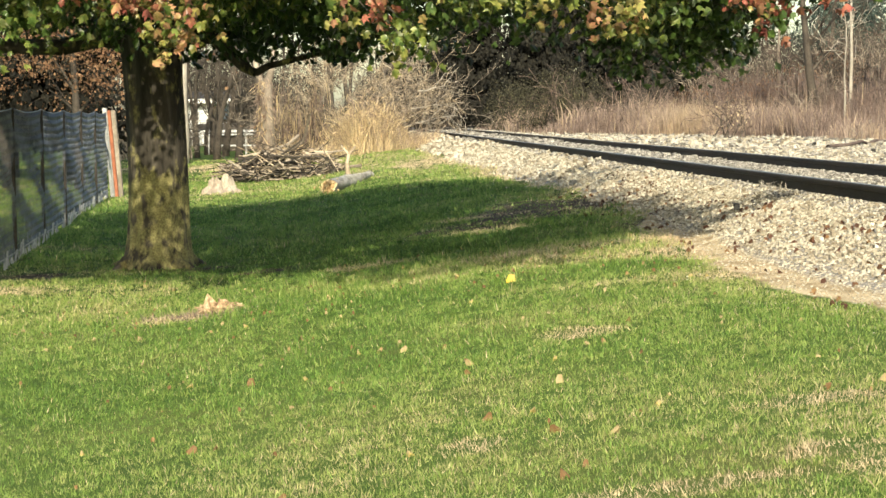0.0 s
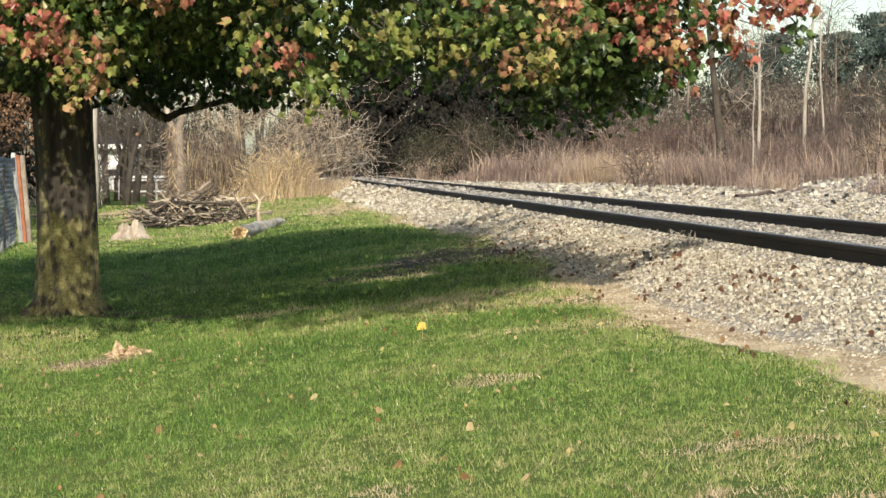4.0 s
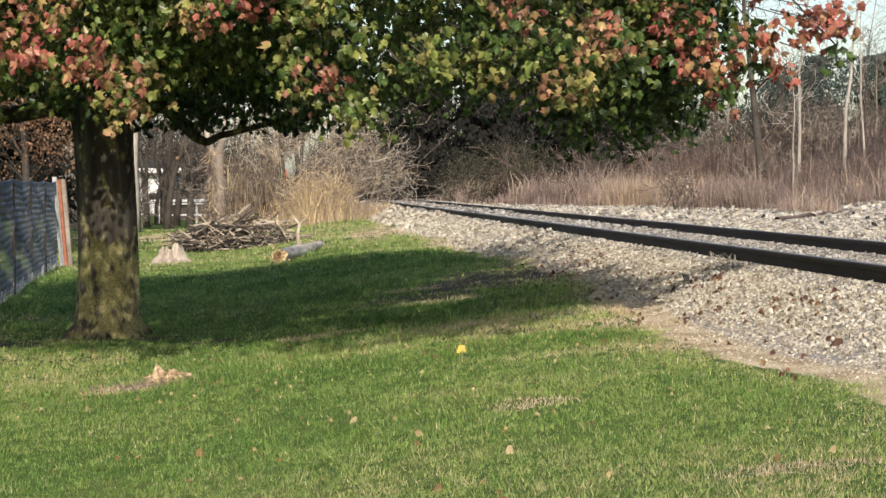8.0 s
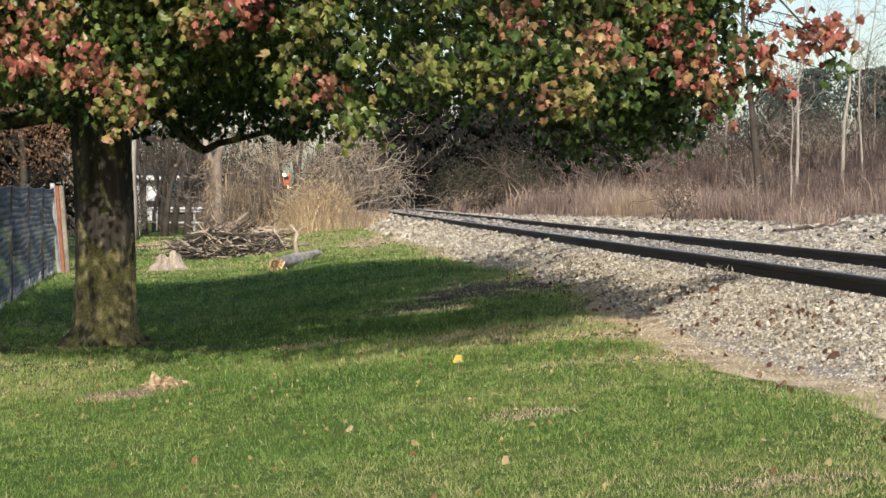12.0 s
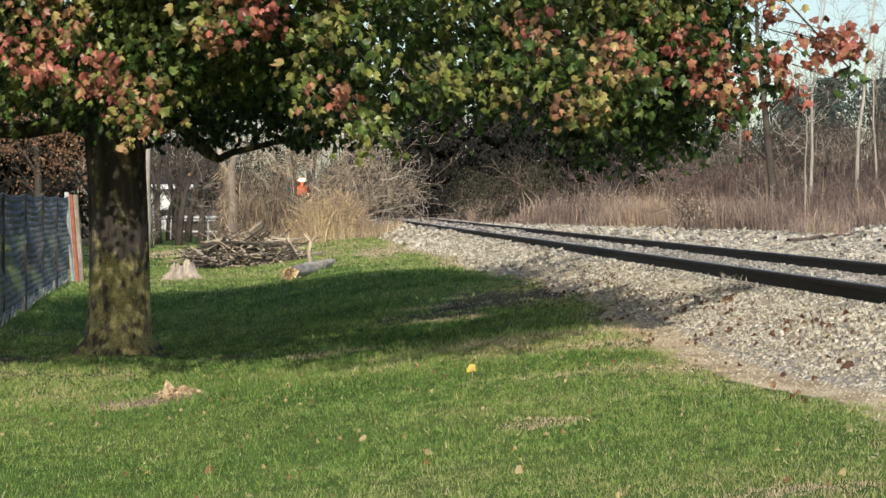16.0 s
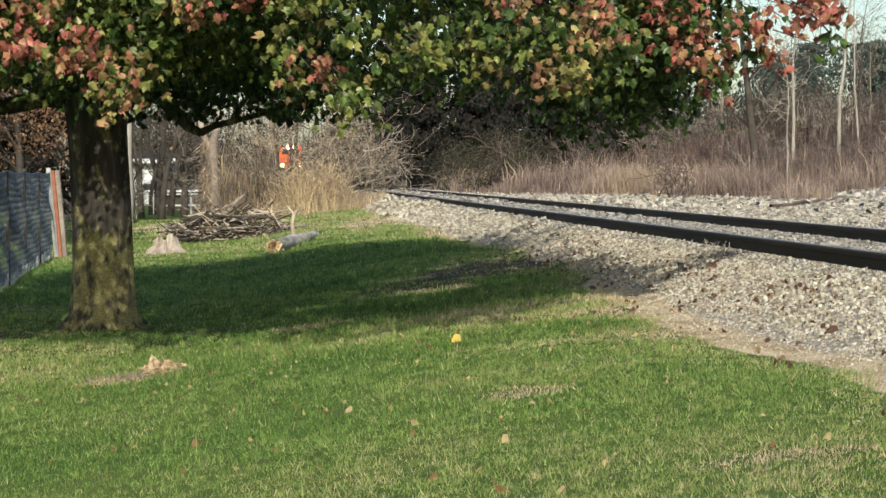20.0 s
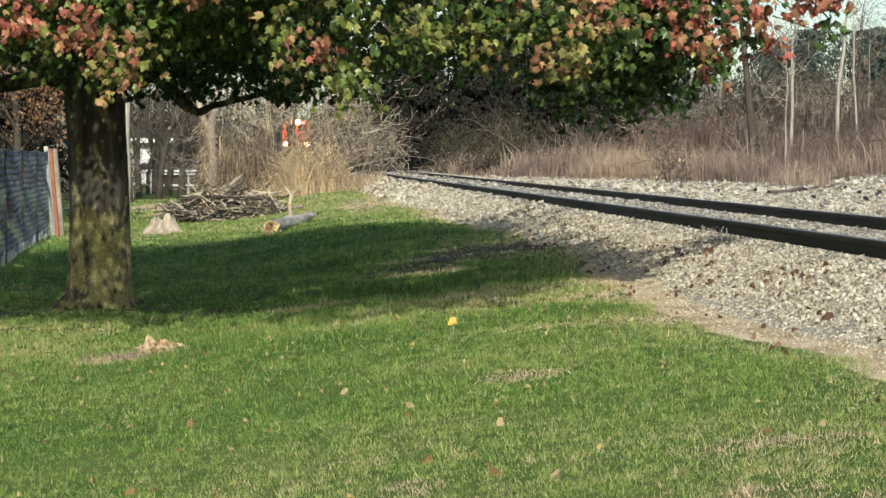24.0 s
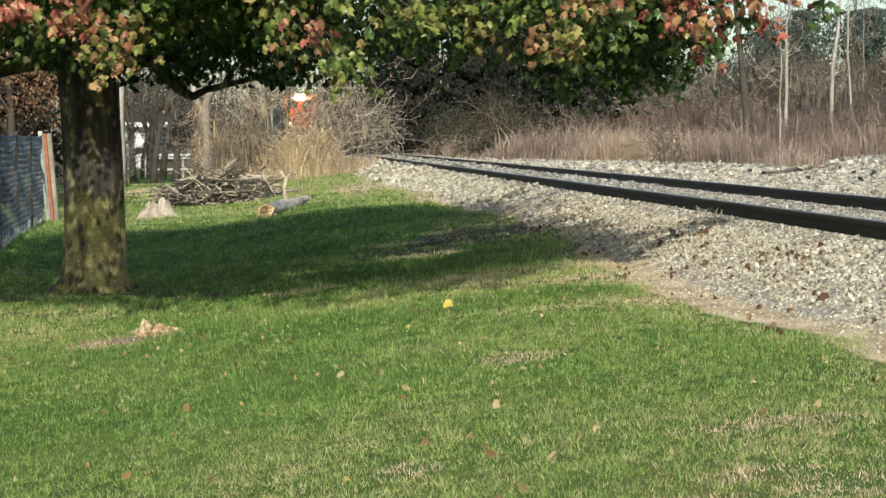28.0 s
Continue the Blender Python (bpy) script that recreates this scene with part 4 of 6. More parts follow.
# ---- chain-link fence ----
def build_fence():
    a, b, top = np.array([-3.05, 6.8]), np.array([-7.08, 34.7]), 1.53
    run = np.linalg.norm(b - a)
    d = (b - a) / run
    fence = thing("chain_link_fence", (0, 0, 0), "grey-blue galvanised chain-link fence along the lawn", "fence")
    posts = np.linspace(0, run, 10)
    for s in posts[:-1]:
        p = a + d * s
        z = float(land(*p))
        part("post", mesh_of("post", *tubes([(p[0], p[1], z - 0.1, p[0], p[1], z + top - 0.05, 0.021, 0.021), (p[0], p[1], z + top - 0.05, p[0], p[1], z + top - 0.02, 0.026, 0.01)], 8), M_DARKWOOD, smooth=True), fence)
    p = a
    tops = [(*(a + d * s), top - 0.03 - 0.035 * abs(math.sin(math.pi * s / (run / 9) * 1.0)) + float(land(*a)) * (1 - s / run)) for s in np.linspace(0, run, 55)]
    part("top_wire", mesh_of("top_wire", *tubes([(*p, *q, 0.007, 0.007) for p, q in zip(tops[:-1], tops[1:])], 5), M_WIRE, smooth=True), fence)
    part("bottom_wire", mesh_of("bottom_wire", *tubes([(a[0], a[1], 0.1 + float(land(*a)), b[0], b[1], 0.09, 0.006, 0.006)], 4), M_PALEPOST), fence)
    # woven wires: zigzags that step down the fabric
    segs, pitch, rows = [], 0.045, 34
    hgt = (top - 0.10) / rows
    s = np.arange(run * 0.33, run, pitch)
    for i, s0 in enumerate(s):
        for j in range(rows):
            s1, s2 = (s0, s0 + pitch) if j % 2 else (s0 + pitch, s0)
            p, q = a + d * s1, a + d * s2
            bow = (0.03 * math.sin(s0 * 2.3 + 0.4 * j) + 0.012 * math.sin(s0 * 0.9 + 0.12 * j)) * math.sin(j / rows * 3.1)
            sag = 1 - 0.028 * abs(math.sin(math.pi * s0 / (run / 9)))
            segs.append((p[0] + bow, p[1], 0.07 + j * hgt * sag, q[0] + bow, q[1], 0.07 + (j + 1) * hgt * sag, 0.0023, 0.0023))
    fab = part("wire_mesh", mesh_of("wire_mesh", *tubes(segs, 3), M_WIRE), fence, "grey-blue woven wire")
    fab["kind"] = "stuff"
    # end posts, leaning a little
    z = float(land(*b))
    for dx, w, mat, label in ((0.0, 0.075, M_PALEPOST, "weathered white end post"), (0.085, 0.055, M_RUST, "rusty red end post"), (0.15, 0.075, M_GREYTWIG, "grey wooden end post")):
        bm = soft_box(b[0] + dx, b[1] - 0.06, z - 0.1, b[0] + dx + w, b[1] + 0.04, z + top + (0.04 if dx == 0 else 0.0), 0.012)
        for v in bm.verts:
            v.co.x += 0.06 - 0.075 * (v.co.z - z)
        part("end_post", from_bm("end_post", bm, mat), fence, label)
    # pale stubs of wire and weeds along the foot
    rng = np.random.default_rng(2)
    stubs = []
    for s0 in np.arange(run * 0.4, run, 0.13):
        p = a + d * s0
        q = p + rng.normal(0, 0.02, 2)
        if rng.random() < 0.7:
            stubs.append((p[0], p[1], -0.02, q[0], q[1], rng.uniform(0.07, 0.22), 0.013, 0.009))
    ob = part("wire_fringe", mesh_of("wire_fringe", *tubes(stubs, 4), M_PALEPOST), fence, "pale bent wire ends along the foot")
    ob["kind"] = "stuff"


build_fence()


# ---- stump, sawdust, log, brush pile ----
def build_stump():
    x, y = -5.28, 36.0
    st = thing("tree_stump", on_land(x, y), "pale splintered tree stump on the grass", "stump")
    rng = np.random.default_rng(3)
    n, v = 34, []
    for k, (z, r) in enumerate(((-0.05, 0.40), (0.04, 0.33), (0.11, 0.24), (0.17, 0.20), (0.12, 0.10))):
        for i in range(n):
            a = i * 6.283 / n
            f = 1 + 0.16 * math.sin(3 * a + 1) + 0.08 * math.sin(7 * a) + rng.normal(0, 0.07)
            zz = z + (0.10 * max(0, math.sin(a + 2.6)) + rng.uniform(-0.05, 0.12) if k == 3 else rng.normal(0, 0.02))
            v.append((r * f * math.cos(a), r * f * math.sin(a), zz))
    v.append((0, 0, 0.1))
    t = [f for k in range(4) for i in range(n) for f in ((k * n + i, k * n + (i + 1) % n, (k + 1) * n + (i + 1) % n), (k * n + i, (k + 1) * n + (i + 1) % n, (k + 1) * n + i))]
    t += [(4 * n + i, 4 * n + (i + 1) % n, 5 * n) for i in range(n)]
    part("stump", mesh_of("stump", v, t, M_STUMP), st)


build_stump()


def build_log():
    a, b = np.array(on_land(-2.93, 32.15)), np.array(on_land(-2.50, 36.0))
    lg = thing("felled_log", a, "grey felled log with a pale sawn end on grass", "log")
    r, n, v = 0.125, 20, []
    axis = b - a
    rng = np.random.default_rng(4)
    side = np.cross(axis, (0, 0, 1))
    side /= np.linalg.norm(side)
    for k in range(9):
        rk = r * (1 - 0.055 * k)
        c = axis * k / 8 + np.array([0.03 * math.sin(1.4 * k), 0, rk - 0.02])
        for i in range(n):
            w = i * 6.283 / n
            rr = rk * (1 + 0.10 * math.sin(3 * w + k) + rng.normal(0, 0.06))
            v.append(c + side * rr * math.cos(w) + np.array([0, 0, rr * math.sin(w)]) + axis * (0.012 * math.sin(w) + rng.normal(0, 0.008) if k == 0 else 0))
    t = [f for k in range(8) for i in range(n) for f in ((k * n + i, k * n + (i + 1) % n, (k + 1) * n + (i + 1) % n), (k * n + i, (k + 1) * n + (i + 1) % n, (k + 1) * n + i))]
    part("bark", mesh_of("bark", v, t, M_LOGBARK, smooth=True), lg)
    lip = [p - axis * 0.004 for p in v[:n]]
    inner = [lip[i] * 0.55 + np.array([0, 0, r * 0.45]) - axis * rng.uniform(-0.012, 0.012) for i in range(n)]
    end = lip + inner + [np.array([0, 0, r]) + axis * 0.004]
    f = [g for i in range(n) for g in ((i, (i + 1) % n, n + (i + 1) % n), (i, n + (i + 1) % n, n + i), (n + i, n + (i + 1) % n, 2 * n))]
    part("sawn_end", mesh_of("sawn_end", end, f, M_CUTWOOD), lg, "pale orange sawn end")
    chips = []
    for i in range(46):
        p = np.array([rng.normal(0, 0.075), -0.01, 0.10 + rng.normal(0, 0.06)])
        d = np.array([rng.normal(0, 0.5), -1.0, rng.normal(0, 0.5)])
        chips.append((*p, *(p + d * rng.uniform(0.02, 0.07)), 0.016, 0.006))
    ob = part("splinter_fringe", mesh_of("splinter_fringe", *tubes(chips, 4), M_CUTWOOD), lg, "ragged golden splinters on the broken end")
    ob["kind"] = "stuff"
    # a forked limb stands up from the log
    st = [(0.16, 2.0, 0.18, 0.13, 2.05, 0.42, 0.045, 0.036), (0.13, 2.05, 0.42, 0.16, 2.1, 0.58, 0.036, 0.03), (0.16, 2.1, 0.58, 0.28, 2.15, 0.72, 0.028, 0.016), (0.16, 2.1, 0.58, 0.03, 2.1, 0.74, 0.02, 0.01)]
    part("branch_stub", mesh_of("branch_stub", *tubes(st, 8), M_TWIG, smooth=True), lg)


build_log()


def build_brush_pile():
    x0, y0 = -5.05, 42.5
    pile = thing("brush_pile", on_land(x0, y0), "heap of cut grey branches and twigs on the lawn", "brush pile")
    rng = np.random.default_rng(9)
    for j, (count, r, mat) in enumerate(((26, 0.042, M_TWIG), (170, 0.018, M_TWIG), (300, 0.017, M_DARKWOOD), (330, 0.03, M_STUMP))):
        for k in range(count if j == 0 else 1):
            segs = []
            for i in range(1 if j == 0 else count):
                p = np.array([rng.uniform(-0.95, 1.45), rng.normal(0, 0.5), 0])
                top = 0.38 + 0.34 * smooth01((p[0] + 0.9) / 1.5)
                z = rng.uniform(0.02, 1) ** (1.0 if j < 2 else 1.6) * top * max(0.25, 1 - abs(p[0] / 1.7) ** 3) + 0.03
                p[2] = z
                d = np.array([rng.choice([-1, 1]) * rng.uniform(0.4, 1), rng.normal(0, 0.5), rng.normal(0.05, 0.28)])
                d /= np.linalg.norm(d)
                ln = rng.uniform(0.4, 1.1) if j == 0 else rng.uniform(0.2, 0.9) if j < 3 else rng.uniform(0.07, 0.2)
                if j == 0 and k < 7:
                    p = np.array([rng.uniform(-0.35, 0.55), rng.normal(-0.25, 0.25), 0.14 + 0.075 * k])
                    d, ln = np.array([1.0, rng.normal(0, 0.2), rng.normal(0.06, 0.10)]), rng.uniform(1.3, 2.0)
                p0 = p - d * ln / 2
                p0[2] = max(p0[2], 0.03)
                for q_ in range(3):
                    q = p0 + d * ln / 3
                    q[2] = max(q[2], 0.02)
                    segs.append((*p0, *q, r * (1 - 0.2 * q_), r * (0.8 - 0.2 * q_)))
                    p0, d = q, d + rng.normal(0, 0.34, 3)
            ob = part(("branch", "twig_mass", "twig_mass", "chip_layer")[j], mesh_of("pile", *tubes(segs, 6 if j == 0 else 3), (M_DARKWOOD, M_GREYTWIG, M_GREYTWIG)[k % 3] if j == 0 else mat), pile)
            if j:
                ob["kind"] = "stuff"


build_brush_pile()


# ---- the thicket: bare shrub with tall straw grass ----
def build_thicket():
    rng = np.random.default_rng(12)
    x0, y0 = -4.45, 58.5
    shrub = thing("bare_shrub", on_land(x0, y0), "wide leafless grey-brown shrub of fine twigs", "shrub")
    for count, mat, r in ((28, M_GREYTWIG, 0.02), (28, M_TWIG, 0.018), (8, M_DARKWOOD, 0.022)):
        segs = []
        for i in range(count):
            bx, by = rng.uniform(-1.6, 2.0), rng.uniform(-0.9, 1.6)
            d = np.array([0.26 * bx + rng.normal(0, 0.28), rng.normal(0, 0.3), 1.5])
            grow(segs, (bx, by, -0.05), d / np.linalg.norm(d), rng.uniform(1.4, 2.3) * (1.32 - 0.22 * abs(bx - 0.1)), r, 3, rng, 2.3, 0.55, 0.0, 0.6, 3, 0.0056)
        segs = off_sight_line(segs, on_land(x0, y0), rng)
        ob = part("twig_mass", mesh_of("twig_mass", *tubes(segs, 3), mat), shrub)
        ob["kind"] = "stuff"
    for i in range(6):
        segs = []
        grow(segs, (1.35 + 0.1 * i, -1.0, 0.5 + 0.26 * i), (1, rng.normal(0, 0.2), 0.55 - 0.13 * i + rng.normal(0, 0.1)), rng.uniform(1.0, 1.45), 0.021, 2, rng, 1.7, 0.5, 0.03, 0.6, 4, 0.006)
        part("leaning_branch", mesh_of("leaning_branch", *tubes(segs, 4), M_PALEBARK if i % 2 else M_GREYTWIG), shrub, "pale bare branch leaning over the stones")
    vs = []
    for n, cx, sx, cy, sy, hh in ((2100, 0.35, 0.55, -1.5, 0.7, 1.9), (2800, 0.5, 1.5, -1.7, 0.7, 0.7), (700, -2.0, 0.5, -0.8, 0.5, 1.0), (400, 1.7, 0.3, -2.0, 0.3, 0.7)):
        x = rng.normal(cx, sx, n) + x0
        y = rng.normal(cy, sy, n) + y0
        ok = (x - x0 < 2.45) & (x - x0 > -3.2)
        x, y = x[ok], y[ok]
        n = len(x)
        hue = np.clip(0.88 + 0.15 * waves(x, y, 2, 3) + rng.normal(0, 0.15, n), 0, 1)
        vs.append(blades("s", np.column_stack([x, y]), rng.uniform(0.25, 0.95, n) * hh * np.exp(-((x - x0 - cx) / (2.2 * sx)) ** 2), rng.uniform(0.008, 0.018, n), hue, 1.5, -0.02, True))
    # vines hanging in strands beside the snag
    m = 420
    x, z = rng.uniform(-6.7, -5.2, m), rng.uniform(0.5, 2.45, m)
    ok = waves(x * 3.0, z * 0.5, 2.0, 71) > -0.25
    x, z = x[ok], z[ok]
    m = len(x)
    y = 57.6 + rng.normal(0, 0.35, m)
    ln = np.minimum(rng.uniform(0.3, 0.9, m), z - 0.05)
    hang = np.column_stack([x, y, z, x + rng.normal(0, 0.13, m), y, z - ln, np.full(m, 0.009), np.full(m, 0.005)])
    hang = hang[~in_sight_lane(hang[:, :3] - np.array([0, 0, 0.2]), rng, 0.006, 1.0)]
    vs.append((*tubes(hang, 3), np.repeat(np.clip(rng.normal(0.7, 0.2, len(hang)), 0, 1), 6)))
    # broken stalks tangled over one another
    walks, tint = [], []
    for i in range(1000):
        p = np.array([x0 + rng.normal(0.5, 0.8), y0 + rng.normal(-1.4, 0.5), 0.15 + 1.75 * rng.random() ** 1.1])
        p[2] = 0.1 + (p[2] - 0.1) * math.exp(-((p[0] - x0 - 0.4) / 1.3) ** 2)
        d, shade = rng.normal(0, 1, 3) * np.array([1, 0.6, 0.9]), np.clip(rng.normal(0.82, 0.13), 0, 1)
        for k in range(5):
            d = d / np.linalg.norm(d)
            q = p + d * rng.uniform(0.06, 0.16)
            q[2] = max(q[2], 0.05)
            walks.append((*p, *q, 0.009, 0.007))
            tint.append(shade)
            p, d = q, d + rng.normal(0, 0.5, 3) - np.array([0, 0, 0.12])
    walks, tint = np.array(walks), np.array(tint)
    clear = ~in_sight_lane(walks[:, :3], rng)
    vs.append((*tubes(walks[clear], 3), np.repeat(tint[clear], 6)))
    v, t = join(*[(a, b) for a, b, _ in vs])
    tagged(new("straw_grass", mesh_of("straw_grass", v, t, M_STRAW, np.concatenate([h for _, _, h in vs]))), "tall pale straw-coloured dead grass in front of the shrub", "dry grass", kind="stuff")
    # a dead trunk wrapped in dry vines
    x1, y1 = -7.0, 57.0
    snag = thing("vine_wrapped_snag", on_land(x1, y1), "forked dead trunk wrapped in straw-coloured dry vines", "dead tree")
    part("trunk", lathe("trunk", [(0.05 * math.sin(z), 0, z, 0.27 - 0.04 * z) for z in (-0.1, 0.4, 0.9, 1.4, 1.9, 2.3)], M_GREYTWIG, 14, 0.2, 5, 8), snag)
    for dx, r in ((-0.32, 0.11), (0.28, 0.13)):
        part("fork", mesh_of("fork", *tubes([(0, 0, 2.1, dx * 0.7, 0, 2.7, r, r * 0.8), (dx * 0.7, 0, 2.7, dx, 0.1, 3.4, r * 0.8, r * 0.6), (dx, 0.1, 3.4, dx * 1.8, 0.1, 4.6, r * 0.6, 0.02)], 8), M_GREYTWIG, smooth=True), snag)
    n = 620
    a, z = rng.uniform(0, 6.283, n), rng.uniform(0.2, 2.5, n)
    p = np.column_stack([(0.28 - 0.04 * z) * np.cos(a), (0.28 - 0.04 * z) * np.sin(a), z])
    q = p + np.column_stack([0.05 * np.cos(a), 0.05 * np.sin(a), np.zeros(n)]) + rng.normal(0, 0.09, (n, 3)) - np.array([0, 0, 0.18])
    v, t = tubes(np.column_stack([p, q, np.full(n, 0.012), np.full(n, 0.006)]), 3)
    ob = part("vine_wrap", mesh_of("vine_wrap", v, t, M_STRAW, np.repeat(rng.uniform(0.4, 0.95, n), 6)), snag)
    ob["kind"] = "stuff"


build_thicket()

# ---- bank beyond the track ----
def build_bank_grass():
    rng = np.random.default_rng(20)
    parts = []
    for y0, y1, n, wid, deep in ((40, 70, 60000, 0.017, 3.4), (70, 100, 12000, 0.04, 2.0)):
        y = rng.uniform(y0, y1, n)
        e = rng.exponential(deep, n) + rng.normal(0, 0.3, n) - 0.5
        x = FAR_RAIL + LEAN * y + bank_edge(y) + e
        clump = waves(x, y, 1.9, 15)
        e = weedy(x, y)
        keep = (e > -0.3) & (x < 0.28 * y + 2) & (rng.random(n) < 0.12 + 0.88 * smooth01((clump + 0.5) / 0.9))
        x, y, e, clump = x[keep], y[keep], e[keep], clump[keep]
        m = len(x)
        hgt = rng.uniform(0.45, 1.25, m) * (0.75 + 0.45 * clump) * (0.40 + 0.60 * smooth01((e + 0.9) / 1.6))
        tall = rng.random(m) < 0.05
        hgt[tall] *= 1.35
        hue = 0.57 + 0.15 * waves(x, y, 0.9, 17) + 0.10 * clump + rng.normal(0, 0.11, m) + 0.16 * tall - 0.22 * smooth01((e - 2.0) / 3.0)
        parts.append(blades("s", np.column_stack([x, y]), np.maximum(hgt, 0.15), wid * rng.uniform(0.5, 1.2, m), np.clip(hue, 0, 0.78), 0.6, -0.03, True))
    # pale upright stalks among the grass
    m = 130
    y = rng.uniform(48, 68, m)
    e = rng.exponential(2.2, m)
    x = FAR_RAIL + LEAN * y + bank_edge(y) + e
    ok = weedy(x, y) > 0
    x, y = x[ok], y[ok]
    m = len(x)
    z, h = land(x, y), rng.uniform(0.5, 1.4, m)
    segs = np.column_stack([x, y, z - 0.02, x + rng.normal(0, 0.16, m), y, z + h, np.full(m, 0.009), np.full(m, 0.005)])
    parts.append((*tubes(segs, 3), np.repeat(rng.uniform(0.5, 0.85, m), 6)))
    v, t = join(*[(a, b) for a, b, _ in parts])
    tagged(new("bank_grass", mesh_of("bank_grass", v, t, M_STRAW, np.concatenate([h for _, _, h in parts]))), "tall pinkish-brown dead grass and weeds on the bank", "dry grass", kind="stuff")


build_bank_grass()


def bare_tree(name, x, y, height, r, seed, mat, label, depth=3, split=2.0, lean=0.0, first=2, group="bare trees"):
    rng = np.random.default_rng(seed)
    tr = thing(name, on_land(x, y), label, "tree", group)
    p, d, rings, rr = np.array([0, 0, -0.1]), np.array([lean, 0, 1.0]), [], r
    for i in range(10):
        rings.append((p[0], p[1], p[2], rr))
        p = p + d / np.linalg.norm(d) * height / 9
        rr = max(rr * 0.87, 0.012)
        d = d + np.array([rng.normal(0, 0.06), rng.normal(0, 0.06), 0])
    part("trunk", lathe("trunk", rings, mat, 9, 0.06, 0, seed), tr)
    br = []
    for px, py, pz, rr in rings[first + 1:]:
        for _ in range(2):
            a = rng.uniform(0, 6.283)
            grow(br, (px, py, pz), (math.cos(a) * 0.75, math.sin(a) * 0.75, 0.75), height * 0.25 * rng.uniform(0.6, 1.2), rr * 0.42, depth - 1, rng, split, 0.4, 0.0, 0.62, 3, 0.007)
    ob = part("branch_mass", mesh_of("branch_mass", *tubes(off_sight_line(br, on_land(x, y), rng), 3), mat), tr)
    ob["kind"] = "stuff"
    return tr


def shrub(x, y, height, seed, mat, label, stems=11, least=0.0075, name="bank_shrub"):
    rng = np.random.default_rng(seed)
    sh = thing(name, on_land(x, y), label, "shrub", "bank shrubs")
    segs = []
    for k in range(stems):
        d = np.array([rng.normal(0, 0.5), rng.normal(0, 0.5), 1.2])
        grow(segs, (rng.normal(0, 0.3), rng.normal(0, 0.3), -0.05), d / np.linalg.norm(d), height * rng.uniform(0.45, 0.8), 0.018, 2, rng, 2.2, 0.5, 0, 0.62, 3, least)
    ob = part("twig_mass", mesh_of("twig_mass", *tubes(off_sight_line(segs, on_land(x, y), rng), 3), mat), sh)
    ob["kind"] = "stuff"
    return sh


def leafy(x, y, rx, ry, rz, n, size, mat, seed, name, label, mid=0.5, spread=0.25, group="leafy shrubs"):
    """A rounded shrub of small leaves on twigs, with an uneven outline."""
    rng = np.random.default_rng(seed)
    sh = thing(name, on_land(x, y), label, "shrub", group)
    u = rng.normal(0, 1, (n, 3))
    u /= np.linalg.norm(u, axis=1, keepdims=True)
    rad = rng.uniform(0.25, 1, n) ** 0.4 * (1 + 0.22 * waves(u[:, 0] * 3, u[:, 2] * 3 + u[:, 1] * 2, 1.5, seed))
    c = u * rad[:, None] * np.array([rx, ry, rz]) + np.array([0, 0, rz * 0.8])
    c = c[(c[:, 2] > 0.02) & ~in_sight_lane(c + np.array(on_land(x, y)), rng, 0.006, 1.4)]
    v, t, h = leaf_cloud(c, c + rng.normal(0, 0.8, c.shape), size * rng.uniform(0.6, 1.3, len(c)), np.clip(rng.normal(mid, spread, len(c)), 0, 1), rng, 0.3, False)
    ob = part("foliage", mesh_of("foliage", v, t, mat, h), sh)
    ob["kind"] = "stuff"
    segs = []
    for k in range(12):
        d = np.array([rng.normal(0, 0.6) * rx, rng.normal(0, 0.5) * ry, 1.1 * rz])
        grow(segs, (rng.normal(0, 0.3), 0, -0.05), d / np.linalg.norm(d), rz * 0.9, 0.02, 1, rng, 2, 0.5, 0, 0.6, 3, 0.006)
    ob = part("stem_mass", mesh_of("stem_mass", *tubes(off_sight_line(segs, on_land(x, y), rng), 3), M_DARKWOOD), sh)
    ob["kind"] = "stuff"


def evergreen(x, y, height, radius, seed, label, dense=1.0, low=0.04, name="evergreen_tree", mat=None, loose=0.0, leaf=0.2):
    rng = np.random.default_rng(seed)
    tr = thing(name, on_land(x, y), label, "tree", "evergreens")
    part("trunk", lathe("trunk", [(0, 0, -0.1, 0.16), (0, 0, height * 0.5, 0.09), (0, 0, height * 0.98, 0.02)], M_DARKWOOD, 8, 0.05, 0, seed), tr)
    n = int(4200 * radius * dense)
    z = height * (low + (1 - low) * rng.uniform(0, 1, n) ** 0.8)
    a = rng.uniform(0, 6.283, n)
    tier = 0.72 + 0.3 * np.sin(z * 4.5 + 2 * np.sin(a * 3)) + 0.12 * np.sin(a * 7 + z)
    rad = radius * (1.05 - z / height) * np.sqrt(rng.uniform(0.15, 1, n)) * tier
    rad = rad * (1 - loose) + loose * radius * 0.75 * np.sqrt(rng.uniform(0, 1, n)) * np.clip(0.6 + 0.8 * waves(z * 2.2, a * 1.5, 1.0, seed), 0, 1.6)
    c = np.column_stack([rad * np.cos(a), rad * np.sin(a), z - 0.12 * rad])
    nor = np.column_stack([np.cos(a), np.sin(a), np.full(n, 0.6)]) + rng.normal(0, 0.5, (n, 3))
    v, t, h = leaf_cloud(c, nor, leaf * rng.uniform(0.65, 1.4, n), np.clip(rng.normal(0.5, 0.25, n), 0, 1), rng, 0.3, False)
    ob = part("crown", mesh_of("crown", v, t, mat or M_SHADE_NEEDLE, h), tr)
    ob["kind"] = "stuff"


def past_edge(y, e):
    return FAR_RAIL + LEAN * y + bank_edge(y) + e


